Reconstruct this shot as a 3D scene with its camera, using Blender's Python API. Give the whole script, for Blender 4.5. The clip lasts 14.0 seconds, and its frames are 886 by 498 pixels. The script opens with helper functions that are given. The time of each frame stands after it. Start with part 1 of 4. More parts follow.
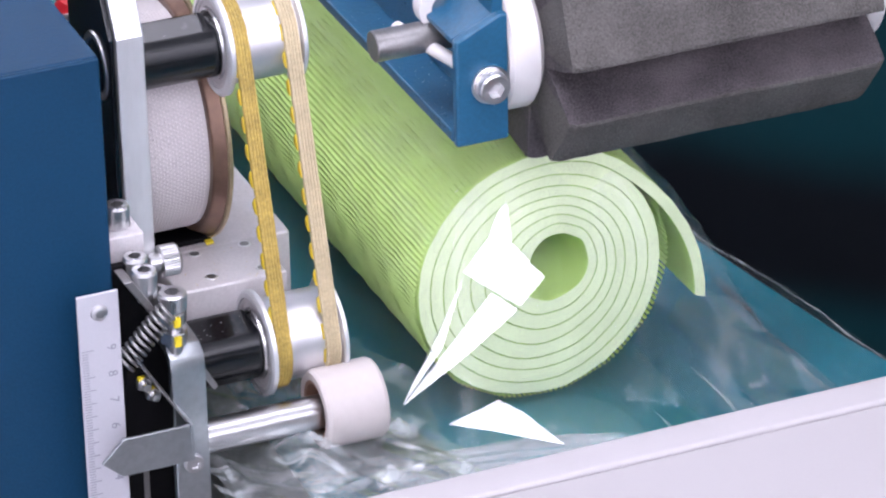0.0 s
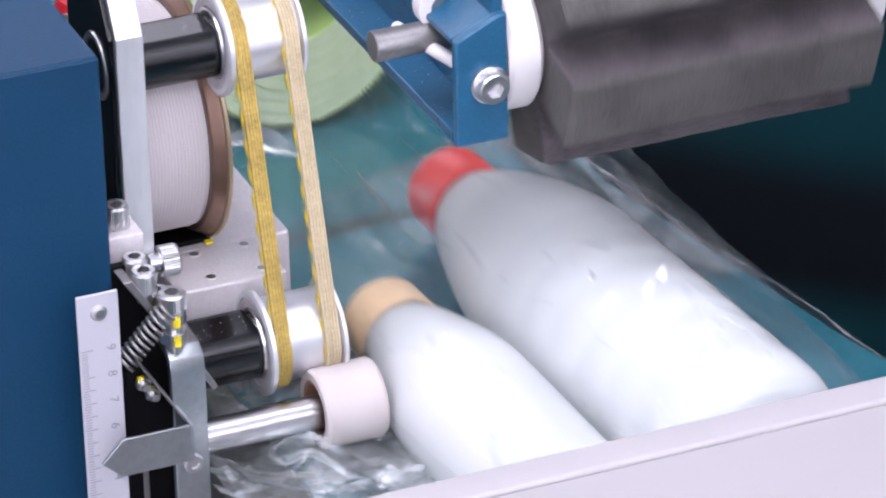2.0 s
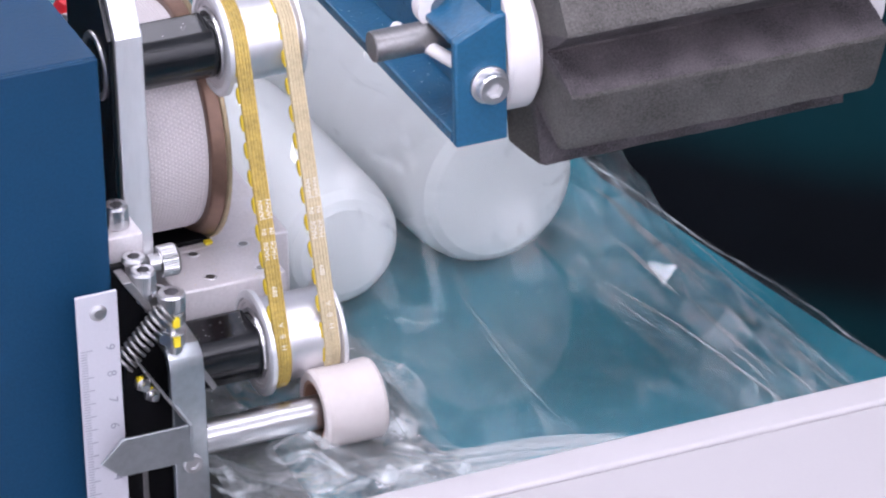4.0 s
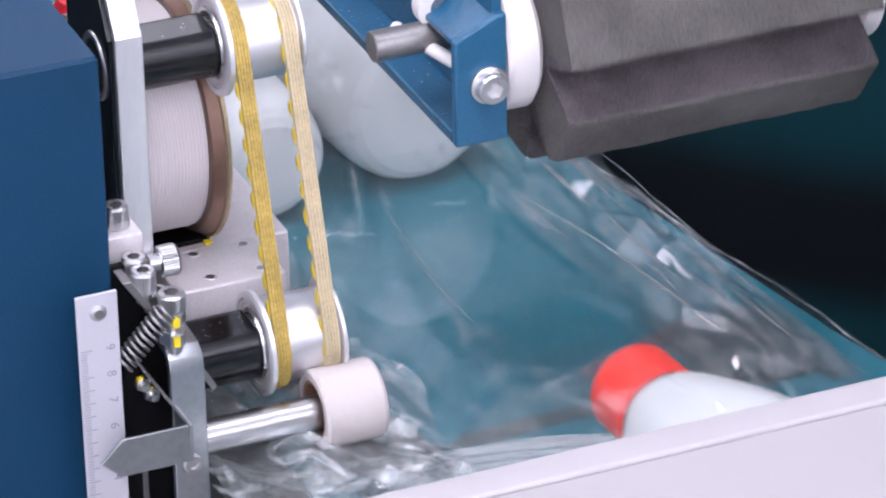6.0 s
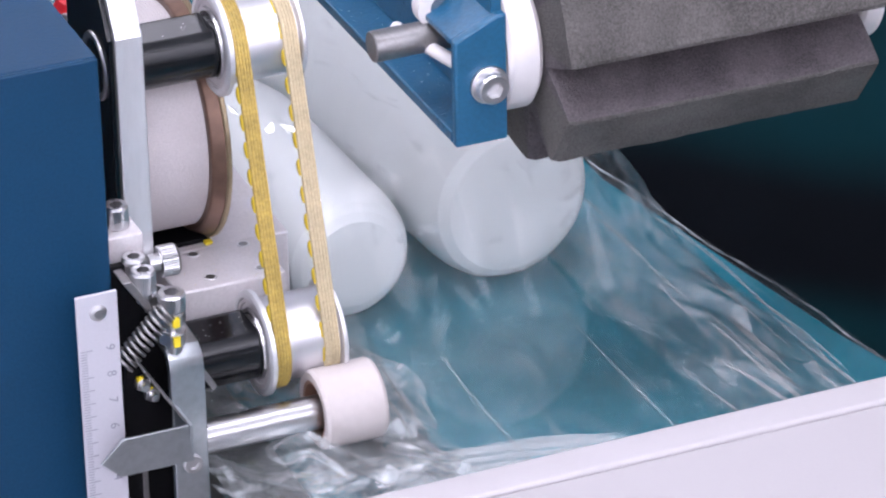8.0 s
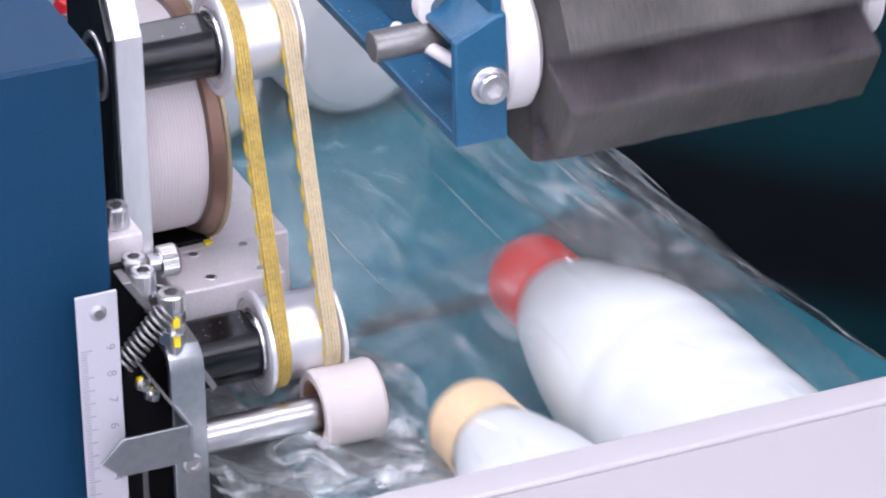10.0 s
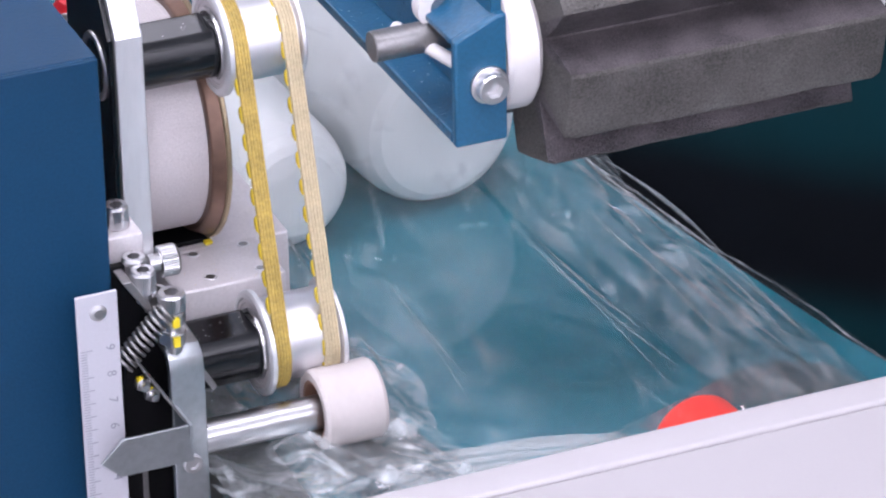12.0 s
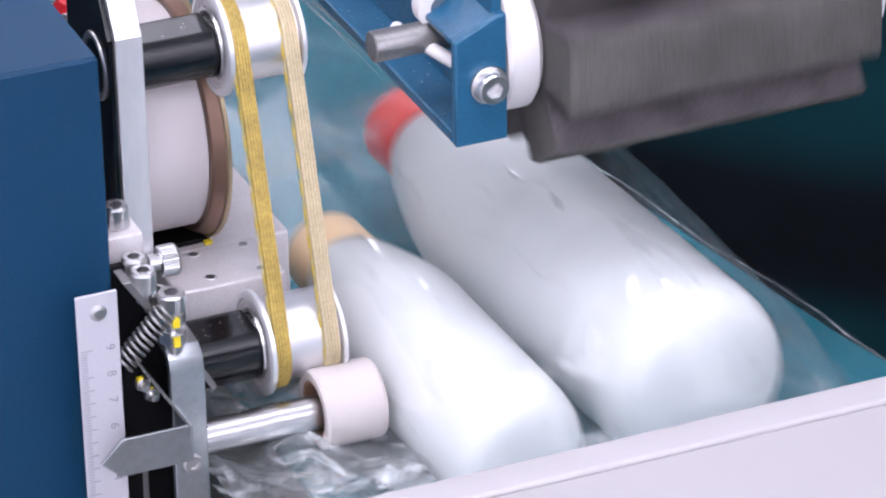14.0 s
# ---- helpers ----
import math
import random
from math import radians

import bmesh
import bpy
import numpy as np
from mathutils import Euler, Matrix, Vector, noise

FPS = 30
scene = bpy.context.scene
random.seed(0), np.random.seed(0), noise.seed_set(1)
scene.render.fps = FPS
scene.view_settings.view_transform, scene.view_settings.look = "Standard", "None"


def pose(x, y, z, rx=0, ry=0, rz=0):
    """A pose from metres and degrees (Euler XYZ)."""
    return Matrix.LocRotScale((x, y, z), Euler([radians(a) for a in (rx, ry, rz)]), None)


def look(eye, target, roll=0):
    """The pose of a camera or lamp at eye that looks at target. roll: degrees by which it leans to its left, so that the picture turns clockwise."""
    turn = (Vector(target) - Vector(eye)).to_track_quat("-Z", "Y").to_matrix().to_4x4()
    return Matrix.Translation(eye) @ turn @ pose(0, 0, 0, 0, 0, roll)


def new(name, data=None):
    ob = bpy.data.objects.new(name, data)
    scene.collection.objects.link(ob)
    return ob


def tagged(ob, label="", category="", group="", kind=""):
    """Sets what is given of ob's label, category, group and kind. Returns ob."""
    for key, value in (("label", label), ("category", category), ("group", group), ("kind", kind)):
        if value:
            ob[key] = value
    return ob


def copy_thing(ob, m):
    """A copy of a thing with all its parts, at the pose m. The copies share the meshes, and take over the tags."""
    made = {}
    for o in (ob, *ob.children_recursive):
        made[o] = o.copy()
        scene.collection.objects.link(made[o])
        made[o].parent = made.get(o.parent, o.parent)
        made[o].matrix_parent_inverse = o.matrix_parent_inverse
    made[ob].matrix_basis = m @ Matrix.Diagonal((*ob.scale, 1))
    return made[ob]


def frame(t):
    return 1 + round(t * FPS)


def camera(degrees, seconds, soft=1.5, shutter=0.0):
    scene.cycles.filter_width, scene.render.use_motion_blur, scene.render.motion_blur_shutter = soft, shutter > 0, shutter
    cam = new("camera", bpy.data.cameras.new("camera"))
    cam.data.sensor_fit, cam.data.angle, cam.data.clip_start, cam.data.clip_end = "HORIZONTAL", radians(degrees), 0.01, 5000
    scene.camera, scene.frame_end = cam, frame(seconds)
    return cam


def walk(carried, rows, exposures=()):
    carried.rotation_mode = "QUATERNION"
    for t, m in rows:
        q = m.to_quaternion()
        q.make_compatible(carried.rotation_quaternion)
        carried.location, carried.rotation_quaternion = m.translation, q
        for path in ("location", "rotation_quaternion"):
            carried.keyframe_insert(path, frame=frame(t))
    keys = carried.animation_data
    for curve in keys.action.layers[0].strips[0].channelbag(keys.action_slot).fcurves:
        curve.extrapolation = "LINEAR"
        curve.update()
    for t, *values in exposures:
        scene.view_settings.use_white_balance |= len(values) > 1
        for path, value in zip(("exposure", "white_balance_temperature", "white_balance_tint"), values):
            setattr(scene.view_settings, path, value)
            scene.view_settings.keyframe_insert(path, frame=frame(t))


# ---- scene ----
cam = camera(11.2, 14.0, soft=2.2, shutter=0.6)
EYE = (-0.56499, -1.28554, 0.81583)
AIM = (-0.02993, 0.01908, 0.05975)
walk(cam, [(0.0, look((EYE[0] - 0.0004, EYE[1], EYE[2]), (AIM[0] - 0.0004, AIM[1], AIM[2]), -1.2)),
           (1.8, look((EYE[0] - 0.0004, EYE[1], EYE[2]), (AIM[0] - 0.0004, AIM[1], AIM[2]), -1.2)),
           (2.3, look(EYE, AIM, -1.2)),
           (14.0, look(EYE, AIM, -1.2))])

# ---- light: a closed workshop with five unseen area lamps added ----
world = bpy.data.worlds.new("workshop_air")
scene.world = world
world.use_nodes = True
world.node_tree.nodes["Background"].inputs[0].default_value = (0.80, 0.86, 1.0, 1)
world.node_tree.nodes["Background"].inputs[1].default_value = 0.33
scene.view_settings.exposure = 0.19


def ceiling_lamp(x, y, z, sx, sy, power, aim, colour=(0.99, 0.965, 1.12)):
    data = bpy.data.lights.new("unseen_area_light", "AREA")
    data.shape, data.size, data.size_y, data.energy, data.color = "RECTANGLE", sx, sy, power, colour
    ob = new("unseen_area_light", data)
    ob.matrix_basis = look((x, y, z), aim)
    return ob


# Front lamp behind the camera and one overhead, unseen, set to suit the shading.
ceiling_lamp(-0.75, -2.1, 1.75, 1.5, 1.0, 18.5, (0.0, 0.0, 0.05))
ceiling_lamp(-0.35, -0.35, 2.3, 1.5, 1.3, 46, (0.0, 0.0, 0.0))
# Unseen lamps aimed at the walls, added for bounce fill and bright reflections.
ceiling_lamp(0.0, 2.7, 2.35, 3.0, 0.5, 100, (0.0, 4.0, 1.4))
ceiling_lamp(-0.3, -2.7, 2.45, 4.5, 0.5, 235, (-0.3, -4.0, 1.0))
ceiling_lamp(-2.7, -0.6, 2.45, 0.5, 3.5, 105, (-4.0, -0.6, 1.0))


# ---- materials ----
def material(name, colour, rough=0.5, metal=0.0, grain=300.0, patch=25.0, vary=0.12, bump=0.05, colour2=None,
             coat=0.0, transmission=0.0, subsurface=0.0, stretch=(1, 1, 1), rough_vary=0.12, specular=0.5, bump_scale=None):
    """A surface with grain and patches at two scales, in object space."""
    m = bpy.data.materials.new(name)
    m.use_nodes = True
    nodes, links = m.node_tree.nodes, m.node_tree.links
    bsdf = nodes["Principled BSDF"]
    coords = nodes.new("ShaderNodeTexCoord")
    mapping = nodes.new("ShaderNodeMapping")
    mapping.inputs["Scale"].default_value = stretch
    links.new(coords.outputs["Object"], mapping.inputs["Vector"])
    fine, broad = nodes.new("ShaderNodeTexNoise"), nodes.new("ShaderNodeTexNoise")
    fine.inputs["Scale"].default_value, broad.inputs["Scale"].default_value = grain, patch
    fine.inputs["Detail"].default_value = broad.inputs["Detail"].default_value = 4
    for n in (fine, broad):
        links.new(mapping.outputs["Vector"], n.inputs["Vector"])
    both = nodes.new("ShaderNodeMix")
    both.data_type = "FLOAT"
    both.inputs[0].default_value = 0.5
    links.new(fine.outputs[0], both.inputs[2])
    links.new(broad.outputs[0], both.inputs[3])
    ramp = nodes.new("ShaderNodeValToRGB")
    lo = colour2 or tuple(c * (1 - 2 * vary) for c in colour)
    ramp.color_ramp.elements[0].position, ramp.color_ramp.elements[1].position = 0.35, 0.62
    ramp.color_ramp.elements[0].color, ramp.color_ramp.elements[1].color = (*lo, 1), (*colour, 1)
    links.new(both.outputs[0], ramp.inputs[0])
    links.new(ramp.outputs[0], bsdf.inputs["Base Color"])
    span = nodes.new("ShaderNodeMapRange")
    span.inputs["To Min"].default_value, span.inputs["To Max"].default_value = max(0.02, rough - rough_vary), min(1, rough + rough_vary)
    links.new(both.outputs[0], span.inputs["Value"])
    links.new(span.outputs[0], bsdf.inputs["Roughness"])
    bsdf.inputs["Metallic"].default_value = metal
    bsdf.inputs["Coat Weight"].default_value = coat
    bsdf.inputs["Coat Roughness"].default_value = 0.15
    bsdf.inputs["Transmission Weight"].default_value = transmission
    bsdf.inputs["Specular IOR Level"].default_value = specular
    if subsurface:
        bsdf.inputs["Subsurface Weight"].default_value = subsurface
        bsdf.inputs["Subsurface Radius"].default_value = (1.0, 1.0, 1.0)
        bsdf.inputs["Subsurface Scale"].default_value = 0.03
    if bump:
        relief = nodes.new("ShaderNodeBump")
        relief.inputs["Strength"].default_value = bump
        relief.inputs["Distance"].default_value = 0.001
        source = fine
        if bump_scale:
            source = nodes.new("ShaderNodeTexNoise")
            source.inputs["Scale"].default_value = bump_scale
            links.new(mapping.outputs["Vector"], source.inputs["Vector"])
        links.new(source.outputs[0], relief.inputs["Height"])
        links.new(relief.outputs[0], bsdf.inputs["Normal"])
    return m


def film_material(name, haze, gloss_rough, relief, size, ior=1.5, stretch=(1.0, 0.3, 1.0), turn=0.4, streak=0.5, shine=0.6):
    """Clear packing film: see-through, milky where it is creased, mirror gloss by angle."""
    m = bpy.data.materials.new(name)
    m.use_nodes = True
    nodes, links = m.node_tree.nodes, m.node_tree.links
    nodes.remove(nodes["Principled BSDF"])
    out = nodes["Material Output"]
    clear, milk, gloss = nodes.new("ShaderNodeBsdfTransparent"), nodes.new("ShaderNodeBsdfDiffuse"), nodes.new("ShaderNodeBsdfGlossy")
    clear.inputs["Color"].default_value = (0.985, 0.995, 0.995, 1)
    milk.inputs["Color"].default_value = (0.86, 0.92, 0.95, 1)
    gloss.inputs["Roughness"].default_value = gloss_rough
    coords, mapping, tex, bump = (nodes.new("ShaderNodeTexCoord"), nodes.new("ShaderNodeMapping"),
                                  nodes.new("ShaderNodeTexNoise"), nodes.new("ShaderNodeBump"))
    mapping.inputs["Scale"].default_value = stretch
    mapping.inputs["Rotation"].default_value = (0.0, 0.0, turn)
    tex.inputs["Scale"].default_value, tex.inputs["Detail"].default_value = size, 3
    tex.inputs["Distortion"].default_value = 0.8
    bump.inputs["Strength"].default_value, bump.inputs["Distance"].default_value = relief, 0.004
    links.new(coords.outputs["Object"], mapping.inputs["Vector"])
    links.new(mapping.outputs["Vector"], tex.inputs["Vector"])
    links.new(tex.outputs[0], bump.inputs["Height"])
    links.new(bump.outputs[0], gloss.inputs["Normal"])
    # both faces of the film reflect alike: about 8 percent straight on, all of it along the sheet
    facing, curve, rise = nodes.new("ShaderNodeLayerWeight"), nodes.new("ShaderNodeMath"), nodes.new("ShaderNodeMapRange")
    facing.inputs["Blend"].default_value = 0.5
    curve.operation = "POWER"
    curve.inputs[1].default_value = 4.0
    links.new(facing.outputs["Facing"], curve.inputs[0])
    rise.inputs["To Min"].default_value, rise.inputs["To Max"].default_value = 2 * ((ior - 1) / (ior + 1)) ** 2, 0.65
    links.new(curve.outputs[0], rise.inputs["Value"])
    first, second = nodes.new("ShaderNodeMixShader"), nodes.new("ShaderNodeMixShader")
    spots = nodes.new("ShaderNodeMapRange")
    spots.interpolation_type = "SMOOTHSTEP"
    spots.inputs["From Min"].default_value, spots.inputs["From Max"].default_value = streak, streak + 0.22
    spots.inputs["To Min"].default_value, spots.inputs["To Max"].default_value = haze * 0.25, haze * 2.2
    links.new(tex.outputs[0], spots.inputs["Value"])
    links.new(spots.outputs[0], first.inputs[0])
    links.new(clear.outputs[0], first.inputs[1])
    links.new(milk.outputs[0], first.inputs[2])
    share = nodes.new("ShaderNodeMath")
    share.operation = "MULTIPLY"
    share.inputs[1].default_value = shine
    links.new(rise.outputs[0], share.inputs[0])
    links.new(share.outputs[0], second.inputs[0])
    links.new(first.outputs[0], second.inputs[1])
    links.new(gloss.outputs[0], second.inputs[2])
    links.new(second.outputs[0], out.inputs[0])
    return m


def milky_plastic(name, colour):
    """A thin blow-moulded wall: half of the light passes through it, so that the hollow bottle glows evenly."""
    m = bpy.data.materials.new(name)
    m.use_nodes = True
    nodes, links = m.node_tree.nodes, m.node_tree.links
    nodes.remove(nodes["Principled BSDF"])
    coords, cloud = nodes.new("ShaderNodeTexCoord"), nodes.new("ShaderNodeTexNoise")
    cloud.inputs["Scale"].default_value, cloud.inputs["Detail"].default_value = 45, 4
    links.new(coords.outputs["Object"], cloud.inputs["Vector"])
    ramp = nodes.new("ShaderNodeValToRGB")
    ramp.color_ramp.elements[0].position, ramp.color_ramp.elements[1].position = 0.3, 0.7
    ramp.color_ramp.elements[0].color, ramp.color_ramp.elements[1].color = (*(c * 0.97 for c in colour), 1), (*colour, 1)
    links.new(cloud.outputs[0], ramp.inputs[0])
    front, back, gloss = nodes.new("ShaderNodeBsdfDiffuse"), nodes.new("ShaderNodeBsdfTranslucent"), nodes.new("ShaderNodeBsdfGlossy")
    for n in (front, back):
        links.new(ramp.outputs[0], n.inputs["Color"])
    gloss.inputs["Roughness"].default_value = 0.36
    relief = nodes.new("ShaderNodeBump")
    relief.inputs["Strength"].default_value, relief.inputs["Distance"].default_value = 0.08, 0.001
    links.new(cloud.outputs[0], relief.inputs["Height"])
    links.new(relief.outputs[0], gloss.inputs["Normal"])
    wall, skin, edge = nodes.new("ShaderNodeMixShader"), nodes.new("ShaderNodeMixShader"), nodes.new("ShaderNodeFresnel")
    wall.inputs[0].default_value, edge.inputs["IOR"].default_value = 0.31, 1.45
    links.new(front.outputs[0], wall.inputs[1])
    links.new(back.outputs[0], wall.inputs[2])
    links.new(edge.outputs[0], skin.inputs[0])
    links.new(wall.outputs[0], skin.inputs[1])
    links.new(gloss.outputs[0], skin.inputs[2])
    links.new(skin.outputs[0], nodes["Material Output"].inputs[0])
    return m


def deck_fabric(name, colour, shade_colour):
    """Dark teal fabric with a wide shadow band painted in, slantwise, with soft edges."""
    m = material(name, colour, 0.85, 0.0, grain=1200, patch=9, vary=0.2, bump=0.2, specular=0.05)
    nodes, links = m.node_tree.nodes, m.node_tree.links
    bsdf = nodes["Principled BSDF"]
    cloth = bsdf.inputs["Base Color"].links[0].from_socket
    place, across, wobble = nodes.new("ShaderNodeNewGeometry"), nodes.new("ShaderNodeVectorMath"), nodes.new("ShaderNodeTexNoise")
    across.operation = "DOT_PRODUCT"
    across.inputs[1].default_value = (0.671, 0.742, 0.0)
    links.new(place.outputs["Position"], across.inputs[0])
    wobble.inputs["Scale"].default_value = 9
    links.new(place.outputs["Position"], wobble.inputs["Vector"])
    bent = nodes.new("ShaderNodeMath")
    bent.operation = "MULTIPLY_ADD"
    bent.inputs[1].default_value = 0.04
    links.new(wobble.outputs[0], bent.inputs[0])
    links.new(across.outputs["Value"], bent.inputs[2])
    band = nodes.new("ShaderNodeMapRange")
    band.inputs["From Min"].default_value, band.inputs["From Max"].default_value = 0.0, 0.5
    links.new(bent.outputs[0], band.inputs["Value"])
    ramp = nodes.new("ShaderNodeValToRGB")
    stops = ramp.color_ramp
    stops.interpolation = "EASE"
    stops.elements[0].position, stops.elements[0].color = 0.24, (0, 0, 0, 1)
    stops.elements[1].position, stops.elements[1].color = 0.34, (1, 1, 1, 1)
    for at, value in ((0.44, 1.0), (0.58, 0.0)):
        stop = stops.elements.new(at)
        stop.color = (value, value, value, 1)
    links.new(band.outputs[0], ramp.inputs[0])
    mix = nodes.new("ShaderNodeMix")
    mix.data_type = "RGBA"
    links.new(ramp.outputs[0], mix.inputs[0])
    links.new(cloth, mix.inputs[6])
    mix.inputs[7].default_value = (*shade_colour, 1)
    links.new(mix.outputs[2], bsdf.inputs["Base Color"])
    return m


# Light painted into one blue: darker for the cabinet, lighter for the arm.
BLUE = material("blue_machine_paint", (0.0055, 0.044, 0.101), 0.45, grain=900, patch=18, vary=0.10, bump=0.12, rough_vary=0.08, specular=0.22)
BLUE_LIT = material("lit_blue_arm_paint", (0.016, 0.105, 0.205), 0.30, grain=700, patch=40, vary=0.14, bump=0.14, rough_vary=0.08)
ALU = material("brushed_aluminium", (0.80, 0.80, 0.82), 0.40, 0.75, grain=500, patch=30, vary=0.05, bump=0.03, stretch=(1, 1, 0.2))
ALU_MATT = material("milled_aluminium", (0.70, 0.665, 0.68), 0.50, 0.30, grain=900, patch=60, vary=0.08, bump=0.06)
PULLEY = material("turned_aluminium", (0.74, 0.735, 0.76), 0.36, 0.9, grain=400, patch=30, vary=0.03, bump=0.01, rough_vary=0.05)
STEEL = material("polished_steel", (0.62, 0.615, 0.625), 0.28, 1.0, grain=160, patch=30, vary=0.05, bump=0.0, rough_vary=0.03)
ZINC = material("zinc_plated_steel", (0.50, 0.53, 0.55), 0.34, 1.0, grain=500, patch=40, vary=0.08, bump=0.02, rough_vary=0.08)
STEEL_DARK = material("dark_steel_pin", (0.34, 0.33, 0.33), 0.4, 0.9, grain=700, patch=60, bump=0.05)
BLACK = material("blackened_steel", (0.004, 0.005, 0.007), 0.15, 0.0, grain=600, patch=40, vary=0.2, bump=0.03, specular=0.45)
BLACK_MATT = material("black_plate_finish", (0.003, 0.003, 0.004), 0.5, 0.0, grain=600, patch=40, vary=0.2, bump=0.05, specular=0.12)
RUBBER_DARK = material("bearing_seal_rubber", (0.012, 0.012, 0.013), 0.45, 0.0)
# Groove tone set below the studs' to paint in shade between the knurls.
DRUM_GROOVE = material("shaded_drum_groove", (0.56, 0.52, 0.53), 0.6, 0.2, grain=1600, patch=30, vary=0.1, bump=0.3)
BRASS = material("brassy_flange_rim", (0.50, 0.40, 0.26), 0.35, 0.8, grain=300, patch=30, bump=0.03)
DRUM = material("knurled_drum_face", (0.66, 0.61, 0.62), 0.55, 0.2, grain=1600, patch=30, vary=0.06, bump=0.3)
BRONZE = material("bronze_flange_metal", (0.25, 0.155, 0.115), 0.35, 0.7, grain=300, patch=30, bump=0.04)
BELT_FACE = material("ochre_belt_face", (0.52, 0.37, 0.09), 0.55, 0.0, grain=900, patch=90, vary=0.24, bump=0.1)
BELT_PALE = material("pale_worn_belt_face", (0.55, 0.455, 0.29), 0.6, 0.0, grain=900, patch=90, vary=0.14, bump=0.1)
BELT_CORE = material("yellow_belt_core", (0.62, 0.45, 0.02), 0.5, 0.0, grain=500, patch=50, vary=0.1, bump=0.1)
ROLLER_WHITE = material("white_silicone_rubber", (0.55, 0.50, 0.485), 0.6, 0.0, grain=400, patch=40, vary=0.03, bump=0.03, subsurface=0.1)
ROLLER_BORE = material("brown_bore_sleeve", (0.30, 0.17, 0.12), 0.5, 0.1)
NYLON = material("white_nylon", (0.70, 0.67, 0.67), 0.5, 0.0, grain=300, patch=40, vary=0.02, bump=0.02)
FOAM = material("grey_foam_rubber", (0.136, 0.128, 0.123), 0.9, 0.0, grain=1300, patch=30, vary=0.30, bump=1.0, specular=0.2, bump_scale=1000)
FOAM_FLANK = material("dark_speckled_foam_flank", (0.108, 0.093, 0.100), 0.75, 0.0, grain=1500, patch=50, vary=0.38, bump=1.0, specular=0.5, colour2=(0.016, 0.012, 0.016), bump_scale=1500)
PLATE_WHITE = material("white_powder_coat", (0.385, 0.366, 0.376), 0.5, 0.0, grain=900, patch=15, vary=0.02, bump=0.03)
CONVEYOR = material("teal_conveyor_fabric", (0.0035, 0.200, 0.268), 0.22, 0.0, grain=1200, patch=14, vary=0.12, bump=0.04, specular=0.45, rough_vary=0.05)
MAT_GREEN = material("lime_foam_mat", (0.66, 0.90, 0.29), 0.8, 0.0, grain=900, patch=40, vary=0.06, bump=0.3, subsurface=0.15, specular=0.2)
MAT_EDGE = material("pale_cut_foam_edge", (0.84, 0.96, 0.60), 0.85, 0.0, grain=900, patch=60, vary=0.06, bump=0.3, subsurface=0.15, specular=0.2)
BOTTLE = milky_plastic("milky_bottle_plastic", (0.935, 0.955, 0.954))
CAP_RED = material("red_cap_plastic", (0.80, 0.035, 0.022), 0.4, 0.0, grain=300, patch=50, vary=0.05, bump=0.02)
CAP_BEIGE = material("beige_cap_plastic", (0.78, 0.55, 0.32), 0.45, 0.0, grain=300, patch=50, vary=0.05, bump=0.02)
RULER_FACE = material("satin_steel_rule", (0.58, 0.57, 0.62), 0.5, 0.35, grain=800, patch=50, vary=0.03, bump=0.02)
INK = material("dark_ink", (0.33, 0.33, 0.39), 0.6, 0.0)
WHITE_INK = material("white_ink", (0.8, 0.78, 0.7), 0.6, 0.0)
YELLOW_MARK = material("yellow_marking_paint", (0.80, 0.62, 0.02), 0.45, 0.0)
RED_PAINT = material("red_lacquer", (0.55, 0.02, 0.03), 0.4, 0.0)
WALL = material("pale_workshop_wall", (0.80, 0.80, 0.82), 0.8, 0.0, grain=60, patch=2, vary=0.04, bump=0.02)
FLOOR = material("grey_epoxy_floor", (0.25, 0.26, 0.27), 0.4, 0.0, grain=60, patch=2, vary=0.1, bump=0.02)
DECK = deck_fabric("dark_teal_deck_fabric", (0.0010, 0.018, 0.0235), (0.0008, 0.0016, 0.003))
DARK_PANEL = material("plain_dark_panel", (0.010, 0.014, 0.020), 0.6, 0.0, grain=90, patch=6, vary=0.2, bump=0.02)
FILM = film_material("clear_shrink_film", 0.05, 0.03, 0.02, 60, 1.45, streak=0.60, shine=0.3)
FILM_LOW = film_material("flat_lower_film", 0.006, 0.02, 0.012, 26, 1.6, shine=0.8)
FILM_LOOSE = film_material("crumpled_clear_film", 0.20, 0.06, 0.20, 60, 1.6, (1.0, 1.0, 1.0), shine=1.0)
FILM_TIGHT = film_material("tight_clear_film", 0.09, 0.05, 0.05, 90, 1.5, streak=0.56, shine=0.28)
FILM_GUSSET = film_material("stiff_creased_film", 0.06, 0.05, 0.08, 120, 1.55, streak=0.52, shine=0.85)
FILM_STREAK = film_material("sharp_film_crease", 0.11, 0.10, 0.1, 60, 1.35, (1.0, 0.4, 1.0), streak=0.15, shine=0.3)
FILM_GLARE = film_material("film_over_mat", 0.05, 0.10, 0.10, 34, 1.5, (1.0, 0.25, 1.0), streak=0.55, shine=0.3)
# Index raised above real film so the added glint facets flash bright.
FILM_GLINT = film_material("glint_film", 0.05, 0.05, 0.05, 40, 2.1, shine=1.0)

# ---- geometry helpers ----
BASE = {}


def thing(name, base, label, category, group="", kind=""):
    ob = new(name)
    ob.empty_display_size = 0.01
    ob.location = base
    BASE[ob] = Vector(base)
    return tagged(ob, label, category, group, kind)


